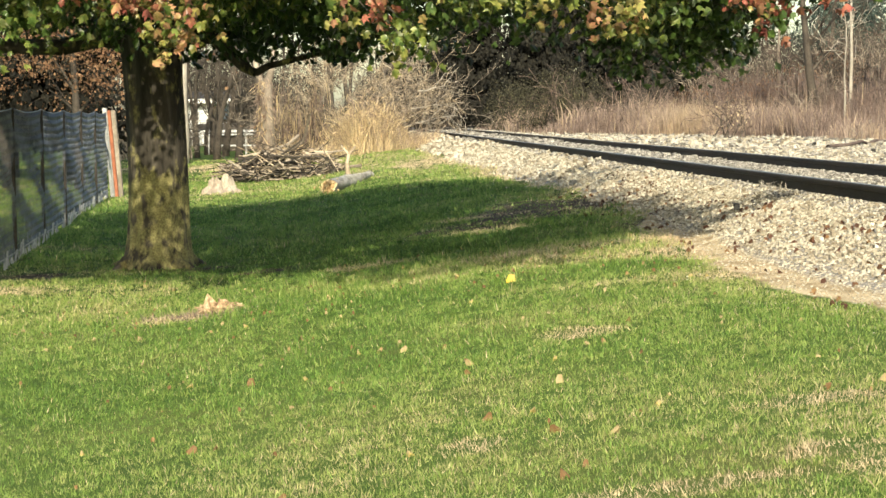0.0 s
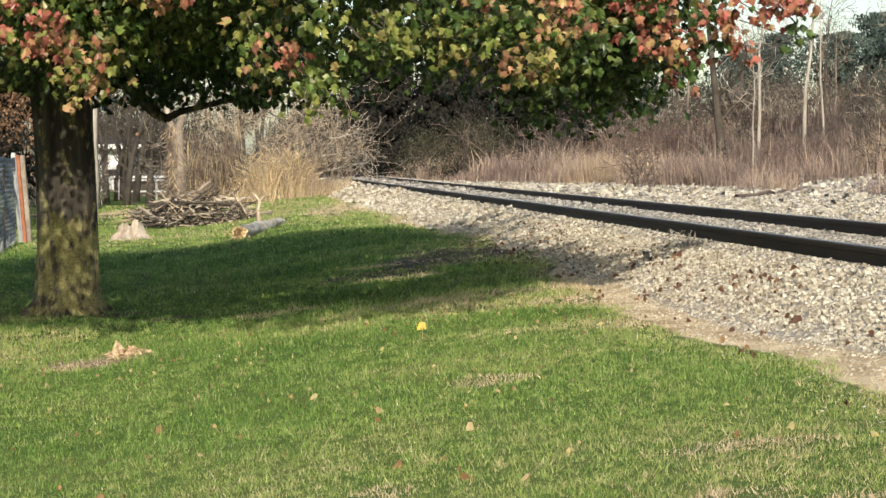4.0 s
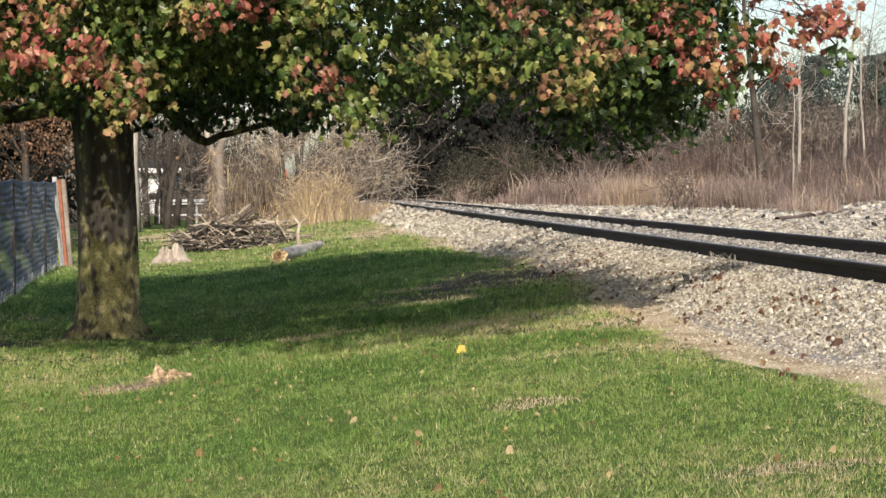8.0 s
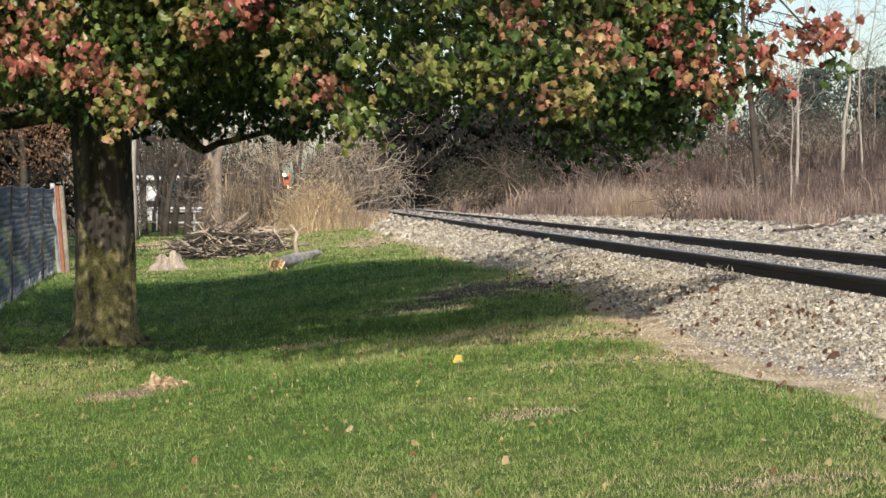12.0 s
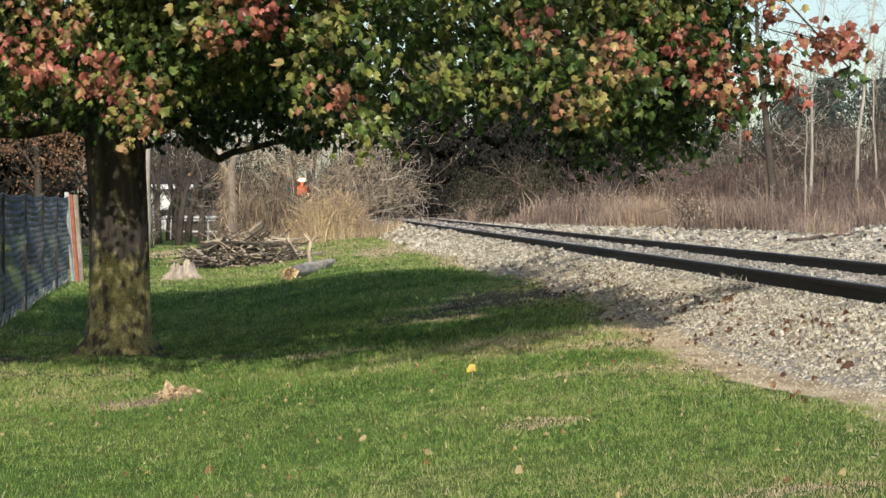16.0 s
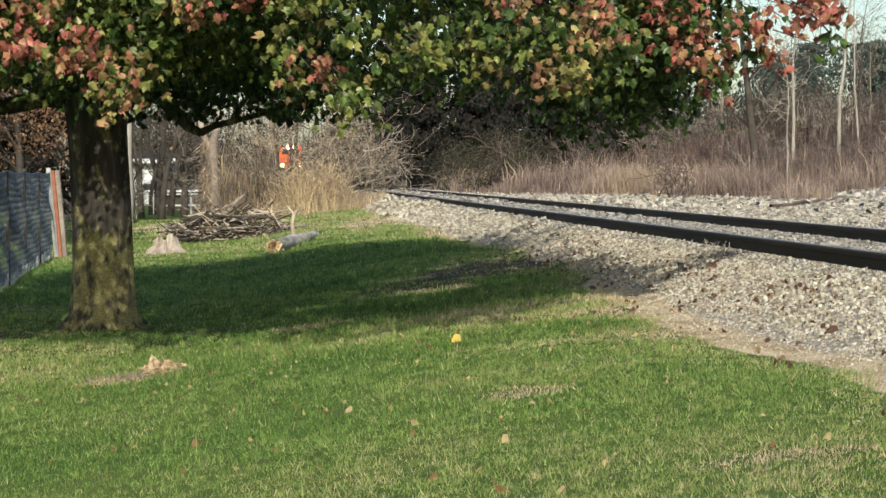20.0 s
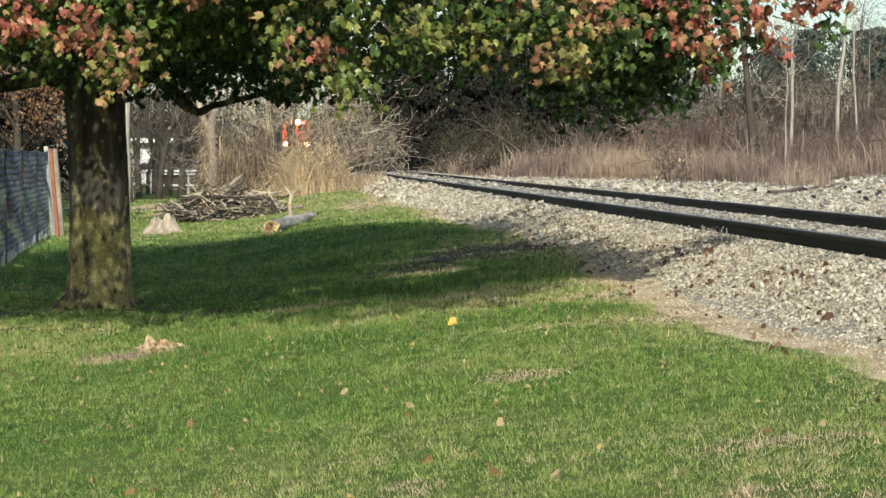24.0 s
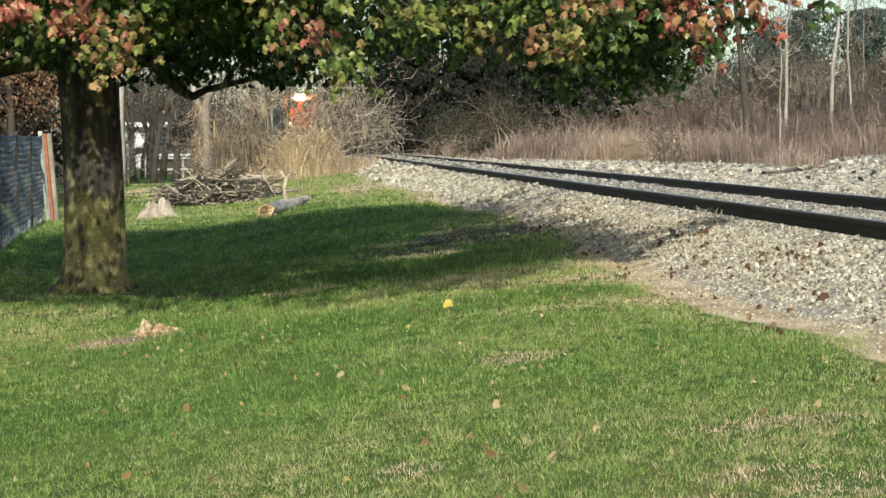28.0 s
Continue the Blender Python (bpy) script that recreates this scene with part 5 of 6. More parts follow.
def build_bank_growth():
    rng = np.random.default_rng(31)
    # saplings that stand clear against the sky
    bare_tree("bare_sapling", 10.55, 61.5, 8.5, 0.064, 104, M_PALEBARK, "slender pale-barked bare sapling on the bank", 3, 1.6, 0.0, 3)
    bare_tree("bare_sapling", 12.15, 62.5, 9.5, 0.068, 126, M_PALEBARK, "slender pale-barked bare sapling on the bank", 3, 1.6, 0.02, 3)
    bare_tree("bare_tree", 9.55, 62.0, 7.5, 0.17, 98, M_DARKWOOD, "dark mossy bare tree leaning among the weeds", 3, 2.2, -0.08, 1)
    bare_tree("bare_sapling", 12.9, 63, 6.5, 0.04, 131, M_PALEBARK, "thin pale sapling on the bank", 3, 1.4, -0.04, 3)
    bare_tree("bare_sapling", 10.1, 60, 4.5, 0.035, 132, M_PALEBARK, "thin pale sapling on the bank", 3, 1.4, 0.03, 3)
    for i in range(28):
        y = rng.uniform(66, 120)
        tall = i % 6 == 0
        bare_tree("bare_tree", past_edge(y, rng.uniform(4, 20)), y, rng.uniform(6, 9) if tall else rng.uniform(2.2, 4), rng.uniform(0.04, 0.08), 200 + i, M_DARKWOOD if i % 3 else M_GREYTWIG, "bare grey-brown tree among brush on the bank", 3, 1.8)
    for i in range(72):
        y = rng.uniform(52, 92)
        e = rng.uniform(3.6, 15)
        shrub(past_edge(y, e), y, rng.uniform(1.0, 2.1), 500 + i, (M_REDTWIG, M_GREYTWIG, M_DARKWOOD, M_DARKWOOD)[i % 4], "leafless brown shrub in the dead grass on the bank")
    # pale multi-stemmed shrub by the line
    shrub(4.55, 68.0, 2.6, 77, M_REDTWIG, "tall pale leafless shrub of many stems beside the line", 9, 0.010)
    shrub(7.0, 60.0, 2.0, 78, M_REDTWIG, "tall pale leafless shrub of many stems beside the line", 8, 0.010)
    leafy(6.15, 55.0, 0.5, 0.5, 0.75, 110, 0.05, M_STRAW, 61, "seedy_weed", "weed clump with pale yellow leaves on the bank", 0.85, 0.12)
    for i, (x, y) in enumerate(((7.9, 66), (9.6, 68), (6.4, 69), (11.0, 67))):
        leafy(x, y, 1.1, 0.8, 0.75, 420, 0.06, M_RUSSET, 640 + i, "bramble_clump", "red-brown bramble clump on the bank", 0.35, 0.3)
    # olive scrub where the bank meets the line; near-black trees behind paint a shaded hollow
    for i, (x, y, rx, rz) in enumerate(((1.5, 76, 1.5, 1.3), (2.7, 75, 1.1, 0.9), (0.3, 82, 1.4, 1.2), (2.4, 80, 1.6, 1.5))):
        leafy(x, y, rx, 1.2, rz, 5200, 0.065, M_OLIVE, 700 + i, "scrub_bush", "dull olive and brown scrub bush beside the line", 0.5, 0.4)
        shrub(x + 0.3, y - 0.6, rz * 1.7, 800 + i, M_DARKWOOD if i % 2 else M_REDTWIG, "leafless brown shrub in front of the scrub", 7, 0.009)
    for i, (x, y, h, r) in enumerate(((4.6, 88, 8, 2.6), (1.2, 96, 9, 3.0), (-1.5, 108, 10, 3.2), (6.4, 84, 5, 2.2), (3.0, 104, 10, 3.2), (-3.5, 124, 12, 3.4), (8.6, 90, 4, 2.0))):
        evergreen(x, y, h, r, 340 + i, "dense evergreen beside the line, coloured near-black in place of shade", 1.0, 0.0, leaf=0.22)
    for i, (x, y, rz) in enumerate(((8.2, 96, 1.6), (10.2, 98, 1.5), (12.2, 97, 1.7), (14.3, 99, 1.5), (16.0, 97, 1.6), (18.4, 101, 1.6), (20.6, 100, 1.4), (11.2, 104, 2.2), (13.2, 106, 2.1))):
        leafy(x, y, 1.5, 1.2, rz, 2600, 0.09, M_BROWN, 850 + i, "brown_thicket", "grey-brown thicket on top of the bank", 0.9, 0.3)
    for i, (x, y, h, r) in enumerate(((19.0, 90, 4.2, 2.5), (21.2, 92, 5.2, 2.8), (16.4, 94, 4.0, 2.4), (23, 96, 5.6, 3.0), (18.2, 100, 4.8, 2.8), (14.2, 88, 3.2, 2.0), (20.2, 84, 4.4, 2.0), (17.6, 82, 3.8, 1.6), (23.6, 88, 6.2, 2.4))):
        evergreen(x, y, h, r, 300 + i, "loose blue-green pine on top of the bank", 0.65, 0.1, "pine_tree", M_PINE, 0.8, 0.12)


build_bank_growth()


# ---- behind the lawn: evergreens coloured near-black, bare trees, houses ----
def build_back():
    rng = np.random.default_rng(44)
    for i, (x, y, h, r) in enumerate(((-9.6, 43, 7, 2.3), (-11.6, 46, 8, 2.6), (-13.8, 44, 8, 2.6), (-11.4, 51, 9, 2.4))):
        evergreen(x, y, h, r, 320 + i, "dense evergreen behind the chain-link fence, coloured near-black in place of shade", 1.0, 0.12)
    # russet boughs that hang before the evergreens
    for i, (x, y, h) in enumerate(((-8.4, 38.5, 4.6), (-10.2, 40.0, 5.0))):
        tr = bare_tree("russet_tree", x, y, h, 0.12, 91 + i, M_DARKWOOD, "small tree with drooping boughs of russet dead leaves", 3, 2.0, 0.0, 2, "russet trees")
        m = 5200
        c = np.column_stack([rng.normal(0, 1.0, m), rng.normal(0, 0.8, m), rng.normal(2.9, 0.5, m)])
        c[:, 2] -= 0.25 * np.abs(c[:, 0])
        c = c[waves(c[:, 0] * 2.5, c[:, 2] * 3, 1.5, 60 + i) > -0.1]
        v, t, hh = leaf_cloud(c, rng.normal(0, 1, c.shape), rng.uniform(0.03, 0.09, len(c)), np.clip(rng.normal(0.6, 0.25, len(c)), 0, 1), rng, 0.25, False)
        ob = part("foliage", mesh_of("foliage", v, t, M_RUSSET, hh), tr)
        ob["kind"] = "stuff"
    bare_tree("pale_tree", -9.55, 58, 9, 0.16, 401, M_PALEBARK, "bare tree with a whitish trunk behind the maple", 3, 2.0, 0.03, 1)
    for i in range(26):
        y = rng.uniform(66, 110)
        x = -0.135 * y + rng.uniform(-5, 5)
        bare_tree("bare_tree", x, y, rng.uniform(5, 9), rng.uniform(0.06, 0.15), 420 + i, M_DARKWOOD, "dark bare tree behind the brush pile", 3, 2.0)
    for i, (x, y) in enumerate(((-9.55, 64.5), (-10.75, 66.0), (-9.1, 66.5), (-8.5, 68.0), (-10.05, 70.0))):
        bare_tree("yard_tree", x, y, rng.uniform(4.5, 6.0), rng.uniform(0.09, 0.15), 470 + i, M_DARKWOOD, "dark crooked bare tree in the next yard", 2, 2.3, rng.uniform(-0.12, 0.12), 1)
    for i, (x, rz) in enumerate(((-17.6, 2.6), (-16.0, 3.0), (-14.3, 3.4), (-12.6, 3.0), (-10.9, 3.4), (-9.2, 3.0), (-7.5, 2.6))):
        leafy(x, 104 + (i % 2), 1.6, 1.2, rz, 3200, 0.13, M_BROWN, 760 + i, "brown_thicket", "tall dull brown thicket behind the white house", 0.5, 0.3)
    for x, y, rz in ((-17.2, 90, 1.1), (-12.3, 90, 1.3), (-11.2, 91, 1.5)):
        leafy(x, y, 0.9, 0.8, rz, 1800, 0.10, M_BROWN, int(780 - x), "brown_thicket", "dull brown thicket beside the white house", 0.5, 0.3)
    for i in range(3, 9):
        leafy(-15.5 + 1.5 * i, 88 + 4 * math.sin(i * 2.1), 1.6, 1.2, 1.5 + 0.5 * math.sin(i * 1.3), 2800, 0.12, M_BROWN, 740 + i, "brown_thicket", "dull brown thicket behind the lawn", 0.5, 0.3)
    for i in range(40):
        y = rng.uniform(62, 80)
        x = -0.14 * y + rng.uniform(-4, 3.2)
        if -0.166 < x / y < -0.122:
            continue
        shrub(x, y, rng.uniform(1.0, 2.4), 560 + i, (M_DARKWOOD, M_GREYTWIG, M_DARKWOOD)[i % 3], "leafless brown shrub behind the brush pile", 12, 0.008, "back_shrub")


build_back()


def build_wood():
    """The far wood on both sides of the line: one tangle of stems and twigs."""
    rng = np.random.default_rng(50)
    segs = []
    for i in range(330):
        y = rng.uniform(135, 460)
        side = rng.random() < 0.6
        x = LEAN * y + (5.5 + 4.5 + min(rng.exponential(9), 0.22 * y - 8) if side else -4.5 - rng.exponential(14))
        z = float(land(x, y))
        h = rng.uniform(6, 12)
        r = rng.uniform(0.08, 0.2)
        segs.append((x, y, z - 0.2, x + rng.normal(0, 0.5), y, z + h, r, 0.03))
        for k in range(13):
            f = rng.uniform(0.08, 0.98)
            p = np.array([x, y, z + h * f])
            d = np.array([rng.normal(0, 1), rng.normal(0, 1), rng.uniform(0.1, 1.1)])
            d /= np.linalg.norm(d)
            q = p + d * h * 0.22
            segs.append((*p, *q, 0.034, 0.015))
            for _ in range(3):
                e = d + rng.normal(0, 0.6, 3)
                w = p + d * h * 0.22 * rng.uniform(0.3, 1)
                segs.append((*w, *(w + e * h * 0.1), 0.024, 0.012))
    tagged(new("far_wood", mesh_of("far_wood", *tubes(segs, 3), M_DARKWOOD)), "dim brown leafless wood closing in on the railway line", "woods", kind="stuff")


build_wood()


def build_house(x, y, w, dep, hgt, roof, label):
    h = thing("house", (x, y, 0), label, "house", "houses")
    wall = part("wall", from_bm("wall", soft_box(-w / 2, 0, 0, w / 2, dep, hgt, 0.03), M_WHITE), h)
    for cx in (-w * 0.27, w * 0.40):
        win = part("window", from_bm("window", soft_box(cx - 0.3, -0.06, 1.0, cx + 0.3, 0.02, 2.0, 0.02), M_PALEPOST), h)
        part("pane", from_bm("pane", soft_box(cx - 0.23, -0.08, 1.08, cx + 0.23, -0.04, 1.92, 0.005), M_GLASS), win)
    o = 0.5
    v = [(-w / 2 - o, -o, hgt), (w / 2 + o, -o, hgt), (w / 2 + o, dep + o, hgt), (-w / 2 - o, dep + o, hgt), (-w / 2 - o, dep / 2, hgt + roof), (w / 2 + o, dep / 2, hgt + roof)]
    me = bpy.data.meshes.new("roof")
    me.from_pydata(v, [], [(0, 1, 5, 4), (2, 3, 4, 5), (0, 4, 3), (1, 2, 5), (0, 3, 2, 1)])
    me.materials.append(M_ROOF)
    part("roof", me, h)
    part("fascia", from_bm("fascia", soft_box(-w / 2 - o, -o - 0.04, hgt - 0.2, w / 2 + o, -o + 0.04, hgt + 0.02, 0.01), M_WHITE), h, "white fascia board")


build_house(-15.6, 96.0, 3.4, 4, 2.25, 0.4, "low white house with a dark shingled roof")


def build_porch_and_rails():
    shed = thing("low_shed", (-11.2, 80.0, 0), "low shed with a dark sagging roof behind the trees", "shed")
    part("wall", from_bm("wall", soft_box(-1.15, 0.1, 0.0, 1.15, 2.2, 0.80, 0.02), M_DARKWOOD), shed)
    part("roof", from_bm("roof", soft_box(-1.35, -0.2, 0.80, 1.35, 2.5, 1.12, 0.05), M_ROOF), shed)
    part("fascia", from_bm("fascia", soft_box(-1.35, -0.24, 0.76, 1.35, -0.205, 0.86, 0.008), M_WHITE), shed, "white fascia board")
    rails = thing("white_rail_fence", (-10.2, 74.5, 0), "white painted post-and-rail fence in the next yard", "fence")
    for px in (-1.1, -0.4, 0.3, 0.9):
        part("post", from_bm("post", soft_box(px - 0.035, -0.05, -0.1, px + 0.035, 0.05, 0.80, 0.01), M_PALEPOST), rails)
    for z in (0.28, 0.70):
        part("rail", from_bm("rail", soft_box(-1.15, -0.075, z, 0.95, -0.052, z + 0.06, 0.006), M_WHITE), rails)


build_porch_and_rails()

# ---- small things on the lawn and the stones ----
def fallen(name, places, size, hue, label, group, lift=0.012):
    """Leaves lying flat, each a thing of its own on one shared mesh."""
    rng = np.random.default_rng(8)
    v, t, h = leaf_cloud(np.zeros((1, 3)), np.array([[0, 0.0, 1.0]]), np.ones(1), np.array([hue]), rng, 0.45)
    me = mesh_of(name, v, t, M_FALLEN, h)
    for x, y in places:
        ob = new(name, me)
        s = size * rng.uniform(0.75, 1.25)
        ob.matrix_world = Matrix.Translation(on_land(x, y, lift)) @ pose(0, 0, 0, rng.uniform(-35, 10), rng.uniform(-25, 25), rng.uniform(0, 360)) @ Matrix.Diagonal((s, s, s, 1))
        tagged(ob, label, "leaf", group)


def build_litter():
    rng = np.random.default_rng(17)
    fallen("fallen_leaf", [(0.03, 13.0)], 0.085, 1.0, "bright yellow fallen leaf on the grass", "fallen leaves", 0.035)
    fallen("fallen_leaf", [(0.22, 8.46), (-0.2, 9.32), (-1.21, 11.38), (-2.3, 12.1), (-0.55, 10.2), (1.41, 7.48), (0.38, 7.06)], 0.042, 0.78, "pale tan fallen leaf on the grass", "fallen leaves", 0.03)
    fallen("fallen_leaf", [(-1.28, 9.74), (0.16, 7.26), (1.74, 8.02), (0.16, 6.38), (-1.28, 7.84), (-0.09, 7.72)], 0.05, 0.42, "curled brown fallen leaf on the grass", "fallen leaves", 0.03)
    spots = []
    for i in range(90):
        y = 6.2 + 12 * rng.random() ** 0.8
        x = rng.uniform(-1, 1) * (0.25 * y + 0.4)
        if NEAR_RAIL + LEAN * y - x > 1.2:
            spots.append((x, y))
    fallen("fallen_leaf", spots[:35], 0.03, 0.45, "small tan fallen leaf on the grass", "fallen leaves", 0.022)
    fallen("fallen_leaf", spots[35:], 0.028, 0.85, "small pale fallen leaf on the grass", "fallen leaves", 0.022)
    fallen("fallen_leaf", [(2.13, 11.02), (1.58, 15.82), (1.76, 14.82), (1.65, 12.18), (1.91, 13.36), (2.05, 12.36), (2.10, 11.1)], 0.085, 0.05, "dark red-brown curled leaf on the stones", "leaves on the stones", 0.02)
    n = 300
    y = np.concatenate([rng.uniform(7, 16, 130), rng.uniform(12.4, 15.4, 170)])
    x = rng.uniform(-1, 1, n) * (0.25 * y + 0.3)
    ok = NEAR_RAIL + LEAN * y - x > 1.3
    x, y = x[ok], y[ok]
    n = len(x)
    c = np.column_stack([x, y, land(x, y) + 0.026])
    v, t, h = leaf_cloud(c, np.array([0, -0.5, 1.0]) + rng.normal(0, 0.4, (n, 3)), rng.uniform(0.010, 0.026, n), rng.choice([0.3, 0.45, 0.6, 0.74], n), rng, 0.4)
    tagged(new("lawn_litter", mesh_of("lawn_litter", v, t, M_FALLEN, h)), "scraps of tan and pale dead leaves in the grass", "leaf litter", kind="stuff")
    n = 320
    y = rng.uniform(7.5, 24, n)
    x = NEAR_RAIL + LEAN * y - 0.35 - np.abs(rng.normal(0, 0.4, n))
    near = rng.random(n) < 0.55          # over half lie in little drifts
    drift = rng.integers(0, n, n)
    x, y = np.where(near, x[drift % 40] + rng.normal(0, 0.09, n), x), np.where(near, y[drift % 40] + rng.normal(0, 0.16, n), y)
    c = np.column_stack([x, y, land(x, y) + 0.022])
    v, t, h = leaf_cloud(c, np.array([0, -0.2, 1.0]) + rng.normal(0, 0.35, (n, 3)), rng.uniform(0.016, 0.055, n), np.clip(rng.normal(0.10, 0.14, n), 0, 1), rng, 0.4)
    tagged(new("leaf_litter", mesh_of("leaf_litter", v, t, M_FALLEN, h)), "brown leaf litter scattered over the crushed stone", "leaf litter", kind="stuff")


build_litter()


def build_sawdust():
    rng = np.random.default_rng(23)
    x0, y0 = -2.05, 13.75
    heap = thing("rotten_stump_remains", on_land(x0, y0), "crumbled orange-tan remains of a rotten stump in the grass", "stump")
    n = 26
    v = [(0, 0, 0.065)]
    for k, (r, z) in enumerate(((0.05, 0.075), (0.08, 0.045), (0.11, -0.02))):
        for i in range(n):
            a = i * 6.283 / n
            f = 1 + 0.25 * math.sin(2 * a + 0.6) + rng.normal(0, 0.12)
            v.append((r * 1.15 * f * math.cos(a), r * f * math.sin(a), z + rng.normal(0, 0.022)))
    t = [(0, 1 + i, 1 + (i + 1) % n) for i in range(n)]
    for k in range(2):
        for i in range(n):
            a, b = 1 + k * n + i, 1 + k * n + (i + 1) % n
            t += [(a, a + n, b + n), (a, b + n, b)]
    part("mound", mesh_of("mound", v, t, M_ROT), heap)
    segs = []
    for i in range(90):
        p = np.array([rng.normal(0.02, 0.075), rng.normal(0, 0.08), rng.uniform(0.0, 0.06)])
        d = rng.normal(0, 1, 3) * np.array([1, 1, 0.25])
        d /= np.linalg.norm(d)
        segs.append((*p, *(p + d * rng.uniform(0.02, 0.05)), 0.008, 0.004))
    ob = part("splinter_fringe", mesh_of("splinter_fringe", *tubes(segs, 4), M_ROT), heap)
    ob["kind"] = "stuff"
    # matted straw beside it
    m = 420
    xy = np.column_stack([rng.normal(x0 - 0.18, 0.22, m), rng.normal(y0 - 0.22, 0.2, m)])
    v, t, h = blades("s", xy, rng.uniform(0.015, 0.05, m), rng.uniform(0.006, 0.012, m), np.clip(rng.normal(0.55, 0.15, m), 0, 1), 1.8, 0.0)
    tagged(new("matted_straw", mesh_of("matted_straw", v, t, M_STRAW, h)), "matted dry straw round the stump remains", "dry grass", kind="stuff")


build_sawdust()


def build_track_bits():
    rng = np.random.default_rng(29)
    stick = thing("fallen_branch", on_land(7.2, 42.0), "weathered grey branch lying on the stones beyond the track", "branch")
    a, b = np.array(on_land(6.3, 39.3, 0.05)), np.array(on_land(9.0, 46.2, 0.10))
    segs, p = [], a
    for k in range(7):
        q = a + (b - a) * (k + 1) / 7 + rng.normal(0, 0.06, 3)
        q[2] = max(q[2], float(land(q[0], q[1])) + 0.03)
        segs.append((*(p - np.array(stick.location)), *(q - np.array(stick.location)), 0.045 - 0.003 * k, 0.042 - 0.003 * k))
        p = q
    part("branch", mesh_of("branch", *tubes(segs, 7), M_REDTWIG, smooth=True), stick)
    v = np.array(STONES[3]) * 0.05
    rock = new("dark_rock", mesh_of("dark_rock", v, STONE_TRIS, M_BLACK))
    rock.location = on_land(1.84, 16.06, 0.04)
    tagged(rock, "dark lump of slag among the pale stones", "rock")
    for i in range(16):
        y = rng.uniform(30, 60)
        x = past_edge(y, rng.uniform(-3.5, 0.3))
        r = new("dark_rock", rock.data)
        r.matrix_world = Matrix.Translation(on_land(x, y, 0.05)) @ pose(0, 0, 0, rng.uniform(0, 360), 0, rng.uniform(0, 360)) @ Matrix.Diagonal((1.6, 1.4, 1.0, 1))
        tagged(r, "dark lump of slag among the pale stones", "rock")
    n = 420
    y = rng.uniform(40, 66, n)
    x = past_edge(y, rng.normal(0.6, 1.1, n))
    ok = waves(x, y, 1.4, 81) > 0.0
    xy = np.column_stack([x, y])[ok]
    tagged(new("rubble", mesh_of("rubble", *scatter_stones(xy, rng.uniform(0.04, 0.13, len(xy)), 0.15), M_STONE_DARK)), "grey-brown rubble along the foot of the bank", "rubble", kind="stuff")
    # weeds by the near rail
    for i in range(3):
        y = 16.2 + 0.35 * i
        w = thing("weed", on_land(NEAR_RAIL + LEAN * y - 0.16, y), "thin pale weed sprouting beside the rail", "weed", "weeds")
        segs = []
        for k in range(4):
            grow(segs, (0, 0, 0), (rng.normal(0, 0.4), rng.normal(0, 0.4), 1), 0.06, 0.002, 1, rng, 2, 0.4, 0, 0.6, 3, 0.0018)
        part("stalk", mesh_of("stalk", *tubes(segs, 3), M_PALEBARK), w)


build_track_bits()


# three hundred stones of the shoulder nearest the lawn, each by itself
def build_single_stones():
    rng = np.random.default_rng(33)
    shapes = [mesh_of("stone", np.array(s) * 0.018, STONE_TRIS, M_STONE_ONE) for s in STONES]
    bed = thing("stone_shoulder", (0, 0, 0), "loose pale stones on the shoulder of the ballast", "gravel", kind="structure")
    for i in range(300):
        y = rng.uniform(9.0, 13.0)
        x = NEAR_RAIL + LEAN * y - rng.uniform(0.12, 0.8)
        ob = part("stone", shapes[i % len(shapes)], bed)
        s = rng.uniform(0.7, 1.5)
        ob.matrix_world = Matrix.Translation(on_land(x, y, 0.012)) @ pose(0, 0, 0, rng.uniform(-25, 25), rng.uniform(-25, 25), rng.uniform(0, 360)) @ Matrix.Diagonal((s, s, s, 1))


build_single_stones()

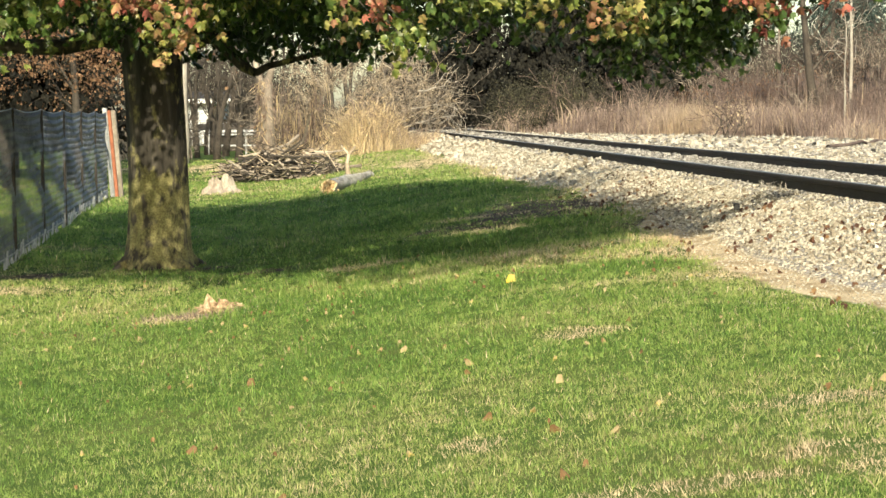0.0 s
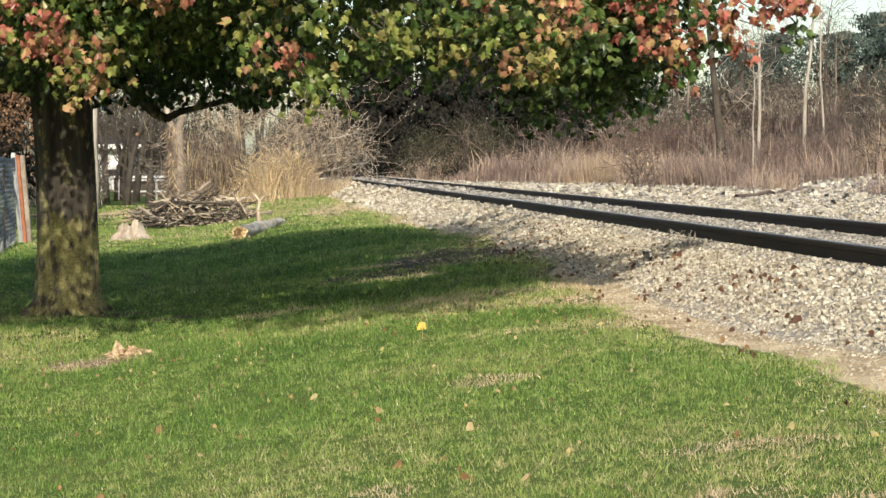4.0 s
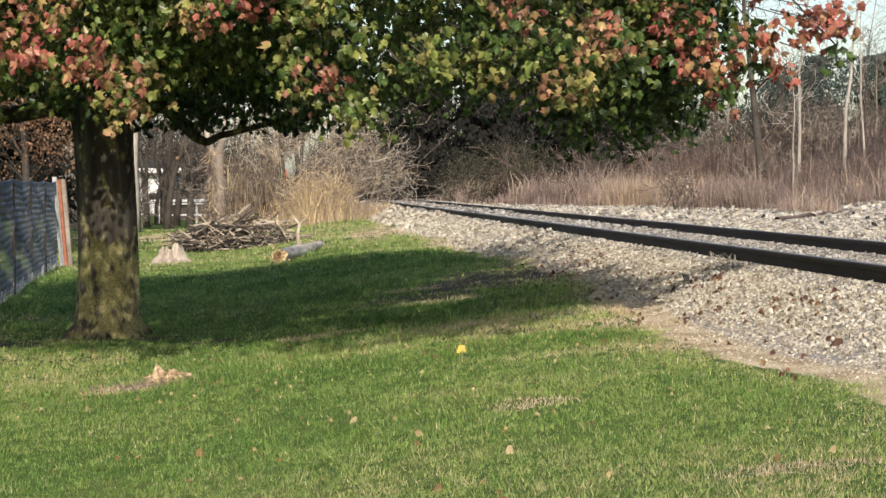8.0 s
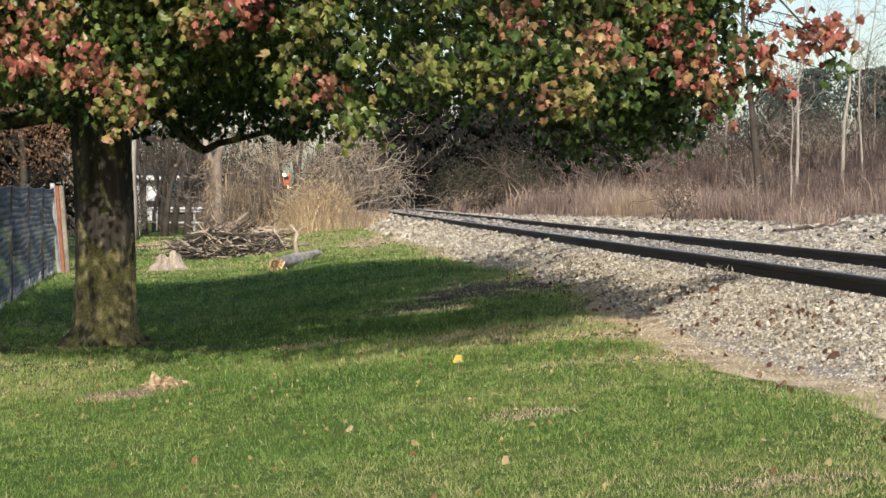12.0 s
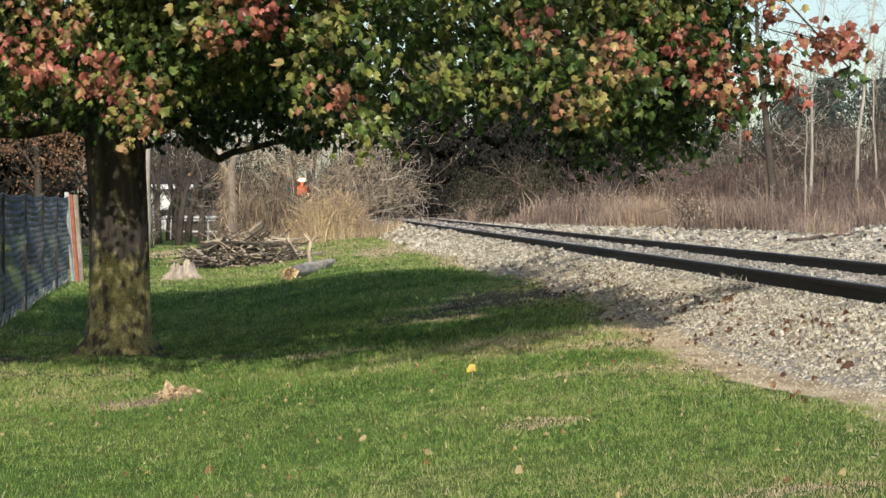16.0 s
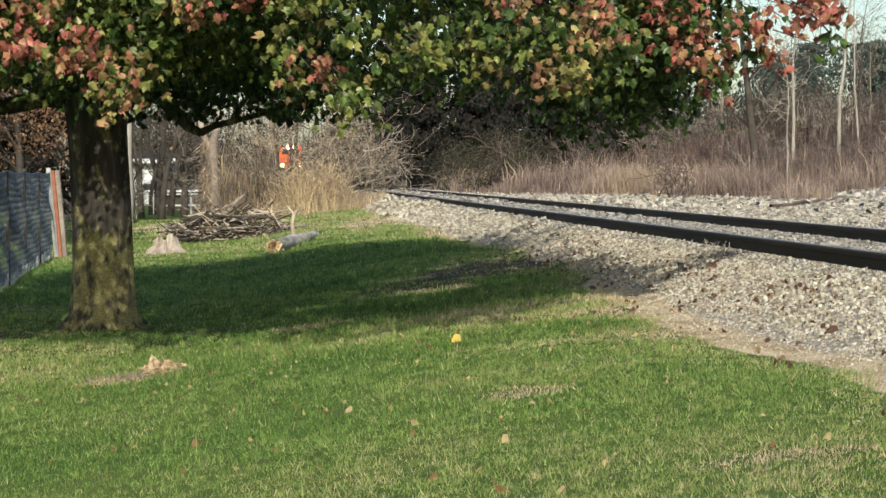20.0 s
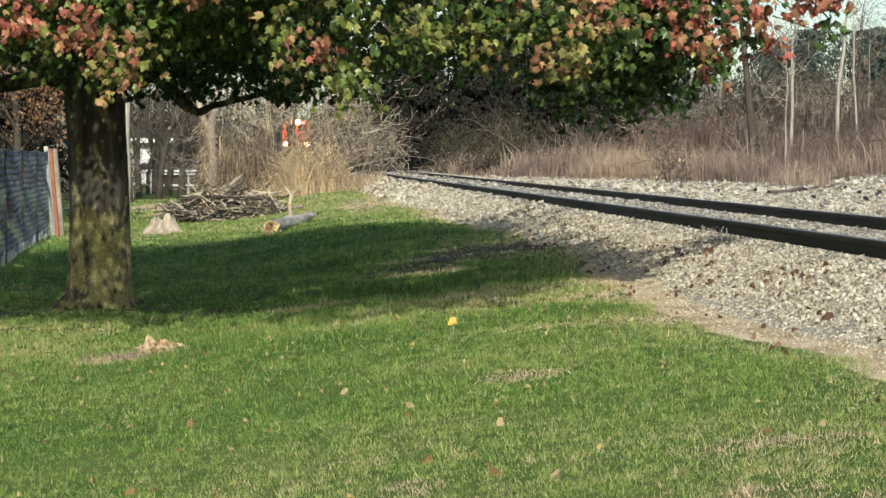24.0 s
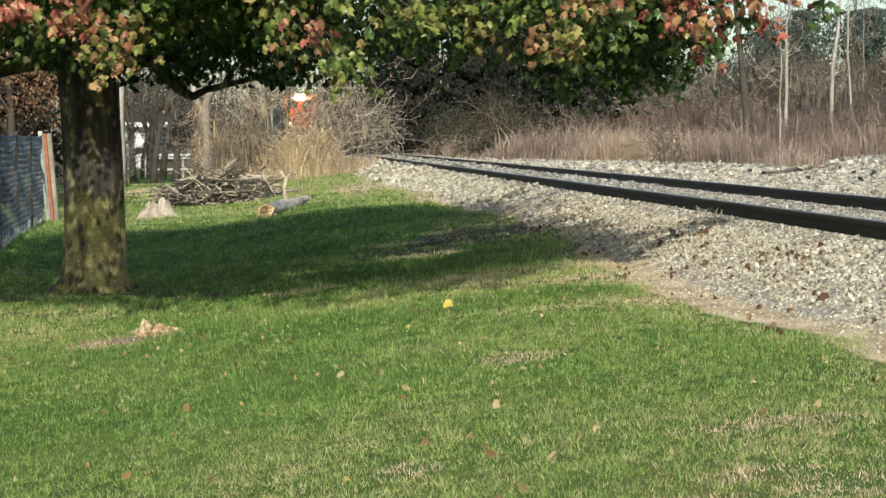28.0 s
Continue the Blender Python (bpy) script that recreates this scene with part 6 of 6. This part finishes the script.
# ---- the train on the line ----
def build_engine():
    eng = thing("locomotive", (0, 0, 0), "orange-red diesel locomotive with lit headlights on the track", "locomotive")
    part("nose", from_bm("nose", soft_box(-1.0, 0.0, 1.5, 1.0, 2.6, 3.2, 0.12), M_ENGINE), eng)
    cab = part("cab", from_bm("cab", soft_box(-1.5, 2.4, 1.4, 1.5, 5.0, 4.5, 0.12), M_ENGINE), eng)
    for sx in (-1, 1):
        part("windscreen", from_bm("windscreen", soft_box(0.25 * sx - 0.02 + (0.0 if sx > 0 else -0.85), 2.36, 3.35, 0.25 * sx + (0.87 if sx > 0 else 0.02), 2.41, 4.0, 0.015), M_GLASS), cab)
        part("number_board", from_bm("number_board", soft_box(0.75 * sx - 0.3, 2.33, 4.1, 0.75 * sx + 0.3, 2.41, 4.35, 0.01), M_PALEPOST), cab)
    part("hood", from_bm("hood", soft_box(-1.0, 4.9, 1.4, 1.0, 17.5, 4.2, 0.1), M_ENGINE), eng)
    part("deck", from_bm("deck", soft_box(-1.52, -0.5, 1.15, 1.52, 18.0, 1.45, 0.04), M_BLACK), eng)
    part("pilot", from_bm("pilot", soft_box(-1.4, -0.7, 0.15, 1.4, -0.4, 1.2, 0.05), M_BLACK), eng)
    for yb in (2.0, 12.5):
        tk = part("truck", from_bm("truck", soft_box(-1.2, yb, 0.45, 1.2, yb + 3.8, 1.1, 0.06), M_BLACK), eng)
        for w in range(3):
            for sx in (-1, 1):
                part("wheel", mesh_of("wheel", *tubes([(0.70 * sx - 0.06, yb + 0.5 + 1.4 * w, 0.5, 0.70 * sx + 0.06, yb + 0.5 + 1.4 * w, 0.5, 0.5, 0.5)], 16), M_BLACK), tk)
    def lamp(name, px, py, pz, r, mat):
        bm = bmesh.new()
        bmesh.ops.create_uvsphere(bm, u_segments=14, v_segments=8, radius=r, matrix=Matrix.Translation((px, py, pz)) @ Matrix.Diagonal((1, 0.5, 1, 1)))
        ob = part(name, from_bm(name, bm, mat, True), eng)
        # a glowing ring added behind each lamp as its halo
        bm = bmesh.new()
        bmesh.ops.create_cone(bm, cap_ends=True, segments=18, radius1=r * 1.5, radius2=r * 1.1, depth=0.2, matrix=Matrix.Translation((px, py + 0.12, pz)) @ Matrix.Rotation(math.pi / 2, 4, "X"))
        part("reflector", from_bm("reflector", bm, M_HALO, True), ob, "glowing orange ring in place of a lens halo")
    lamp("headlight", -0.2, 2.25, 4.30, 0.26, M_LAMP)
    lamp("headlight", 0.2, 2.25, 4.30, 0.26, M_LAMP)
    lamp("ditch_light", -1.15, -0.72, 1.85, 0.24, M_DITCH)
    lamp("ditch_light", 1.15, -0.72, 1.85, 0.24, M_DITCH)
    return eng


ENGINE = build_engine()


def build_wagon(label):
    wg = thing("freight_wagon", (0, 0, 0), label, "freight wagon", "wagons")
    part("body", from_bm("body", soft_box(-1.5, 0.4, 1.2, 1.5, 14.6, 4.3, 0.08), M_BLACK), wg)
    part("underframe", from_bm("underframe", soft_box(-1.3, 0.0, 0.9, 1.3, 15.0, 1.2, 0.04), M_BLACK), wg)
    for yb in (1.2, 11.4):
        for w in (0, 1.8):
            for sx in (-1, 1):
                part("wheel", mesh_of("wheel", *tubes([(0.70 * sx - 0.06, yb + w, 0.45, 0.70 * sx + 0.06, yb + w, 0.45, 0.45, 0.45)], 14), M_BLACK), wg)
    return wg


WAGONS = [build_wagon("black freight wagon behind the locomotive")]
WAGONS += [copy_thing(WAGONS[0], pose(0, 0, 0)) for _ in range(3)]


def on_track(d):
    """The pose of a vehicle whose front stands d metres ahead."""
    return pose(4.76 + LEAN * d, d, RAIL_TOP, 0, 0, math.degrees(math.atan(-LEAN)))


def motions():
    reach = [(0.0, 700.0), (4.0, 588.0), (8.0, 484.0), (12.5, 385.0), (17.0, 308.0), (21.0, 252.0), (25.0, 207.0), (28.0, 176.0)]
    walk(ENGINE, [(t, on_track(d)) for t, d in reach])
    for i, w in enumerate(WAGONS):
        walk(w, [(t, on_track(d + 18.6 + 15.6 * i)) for t, d in reach])


motions()
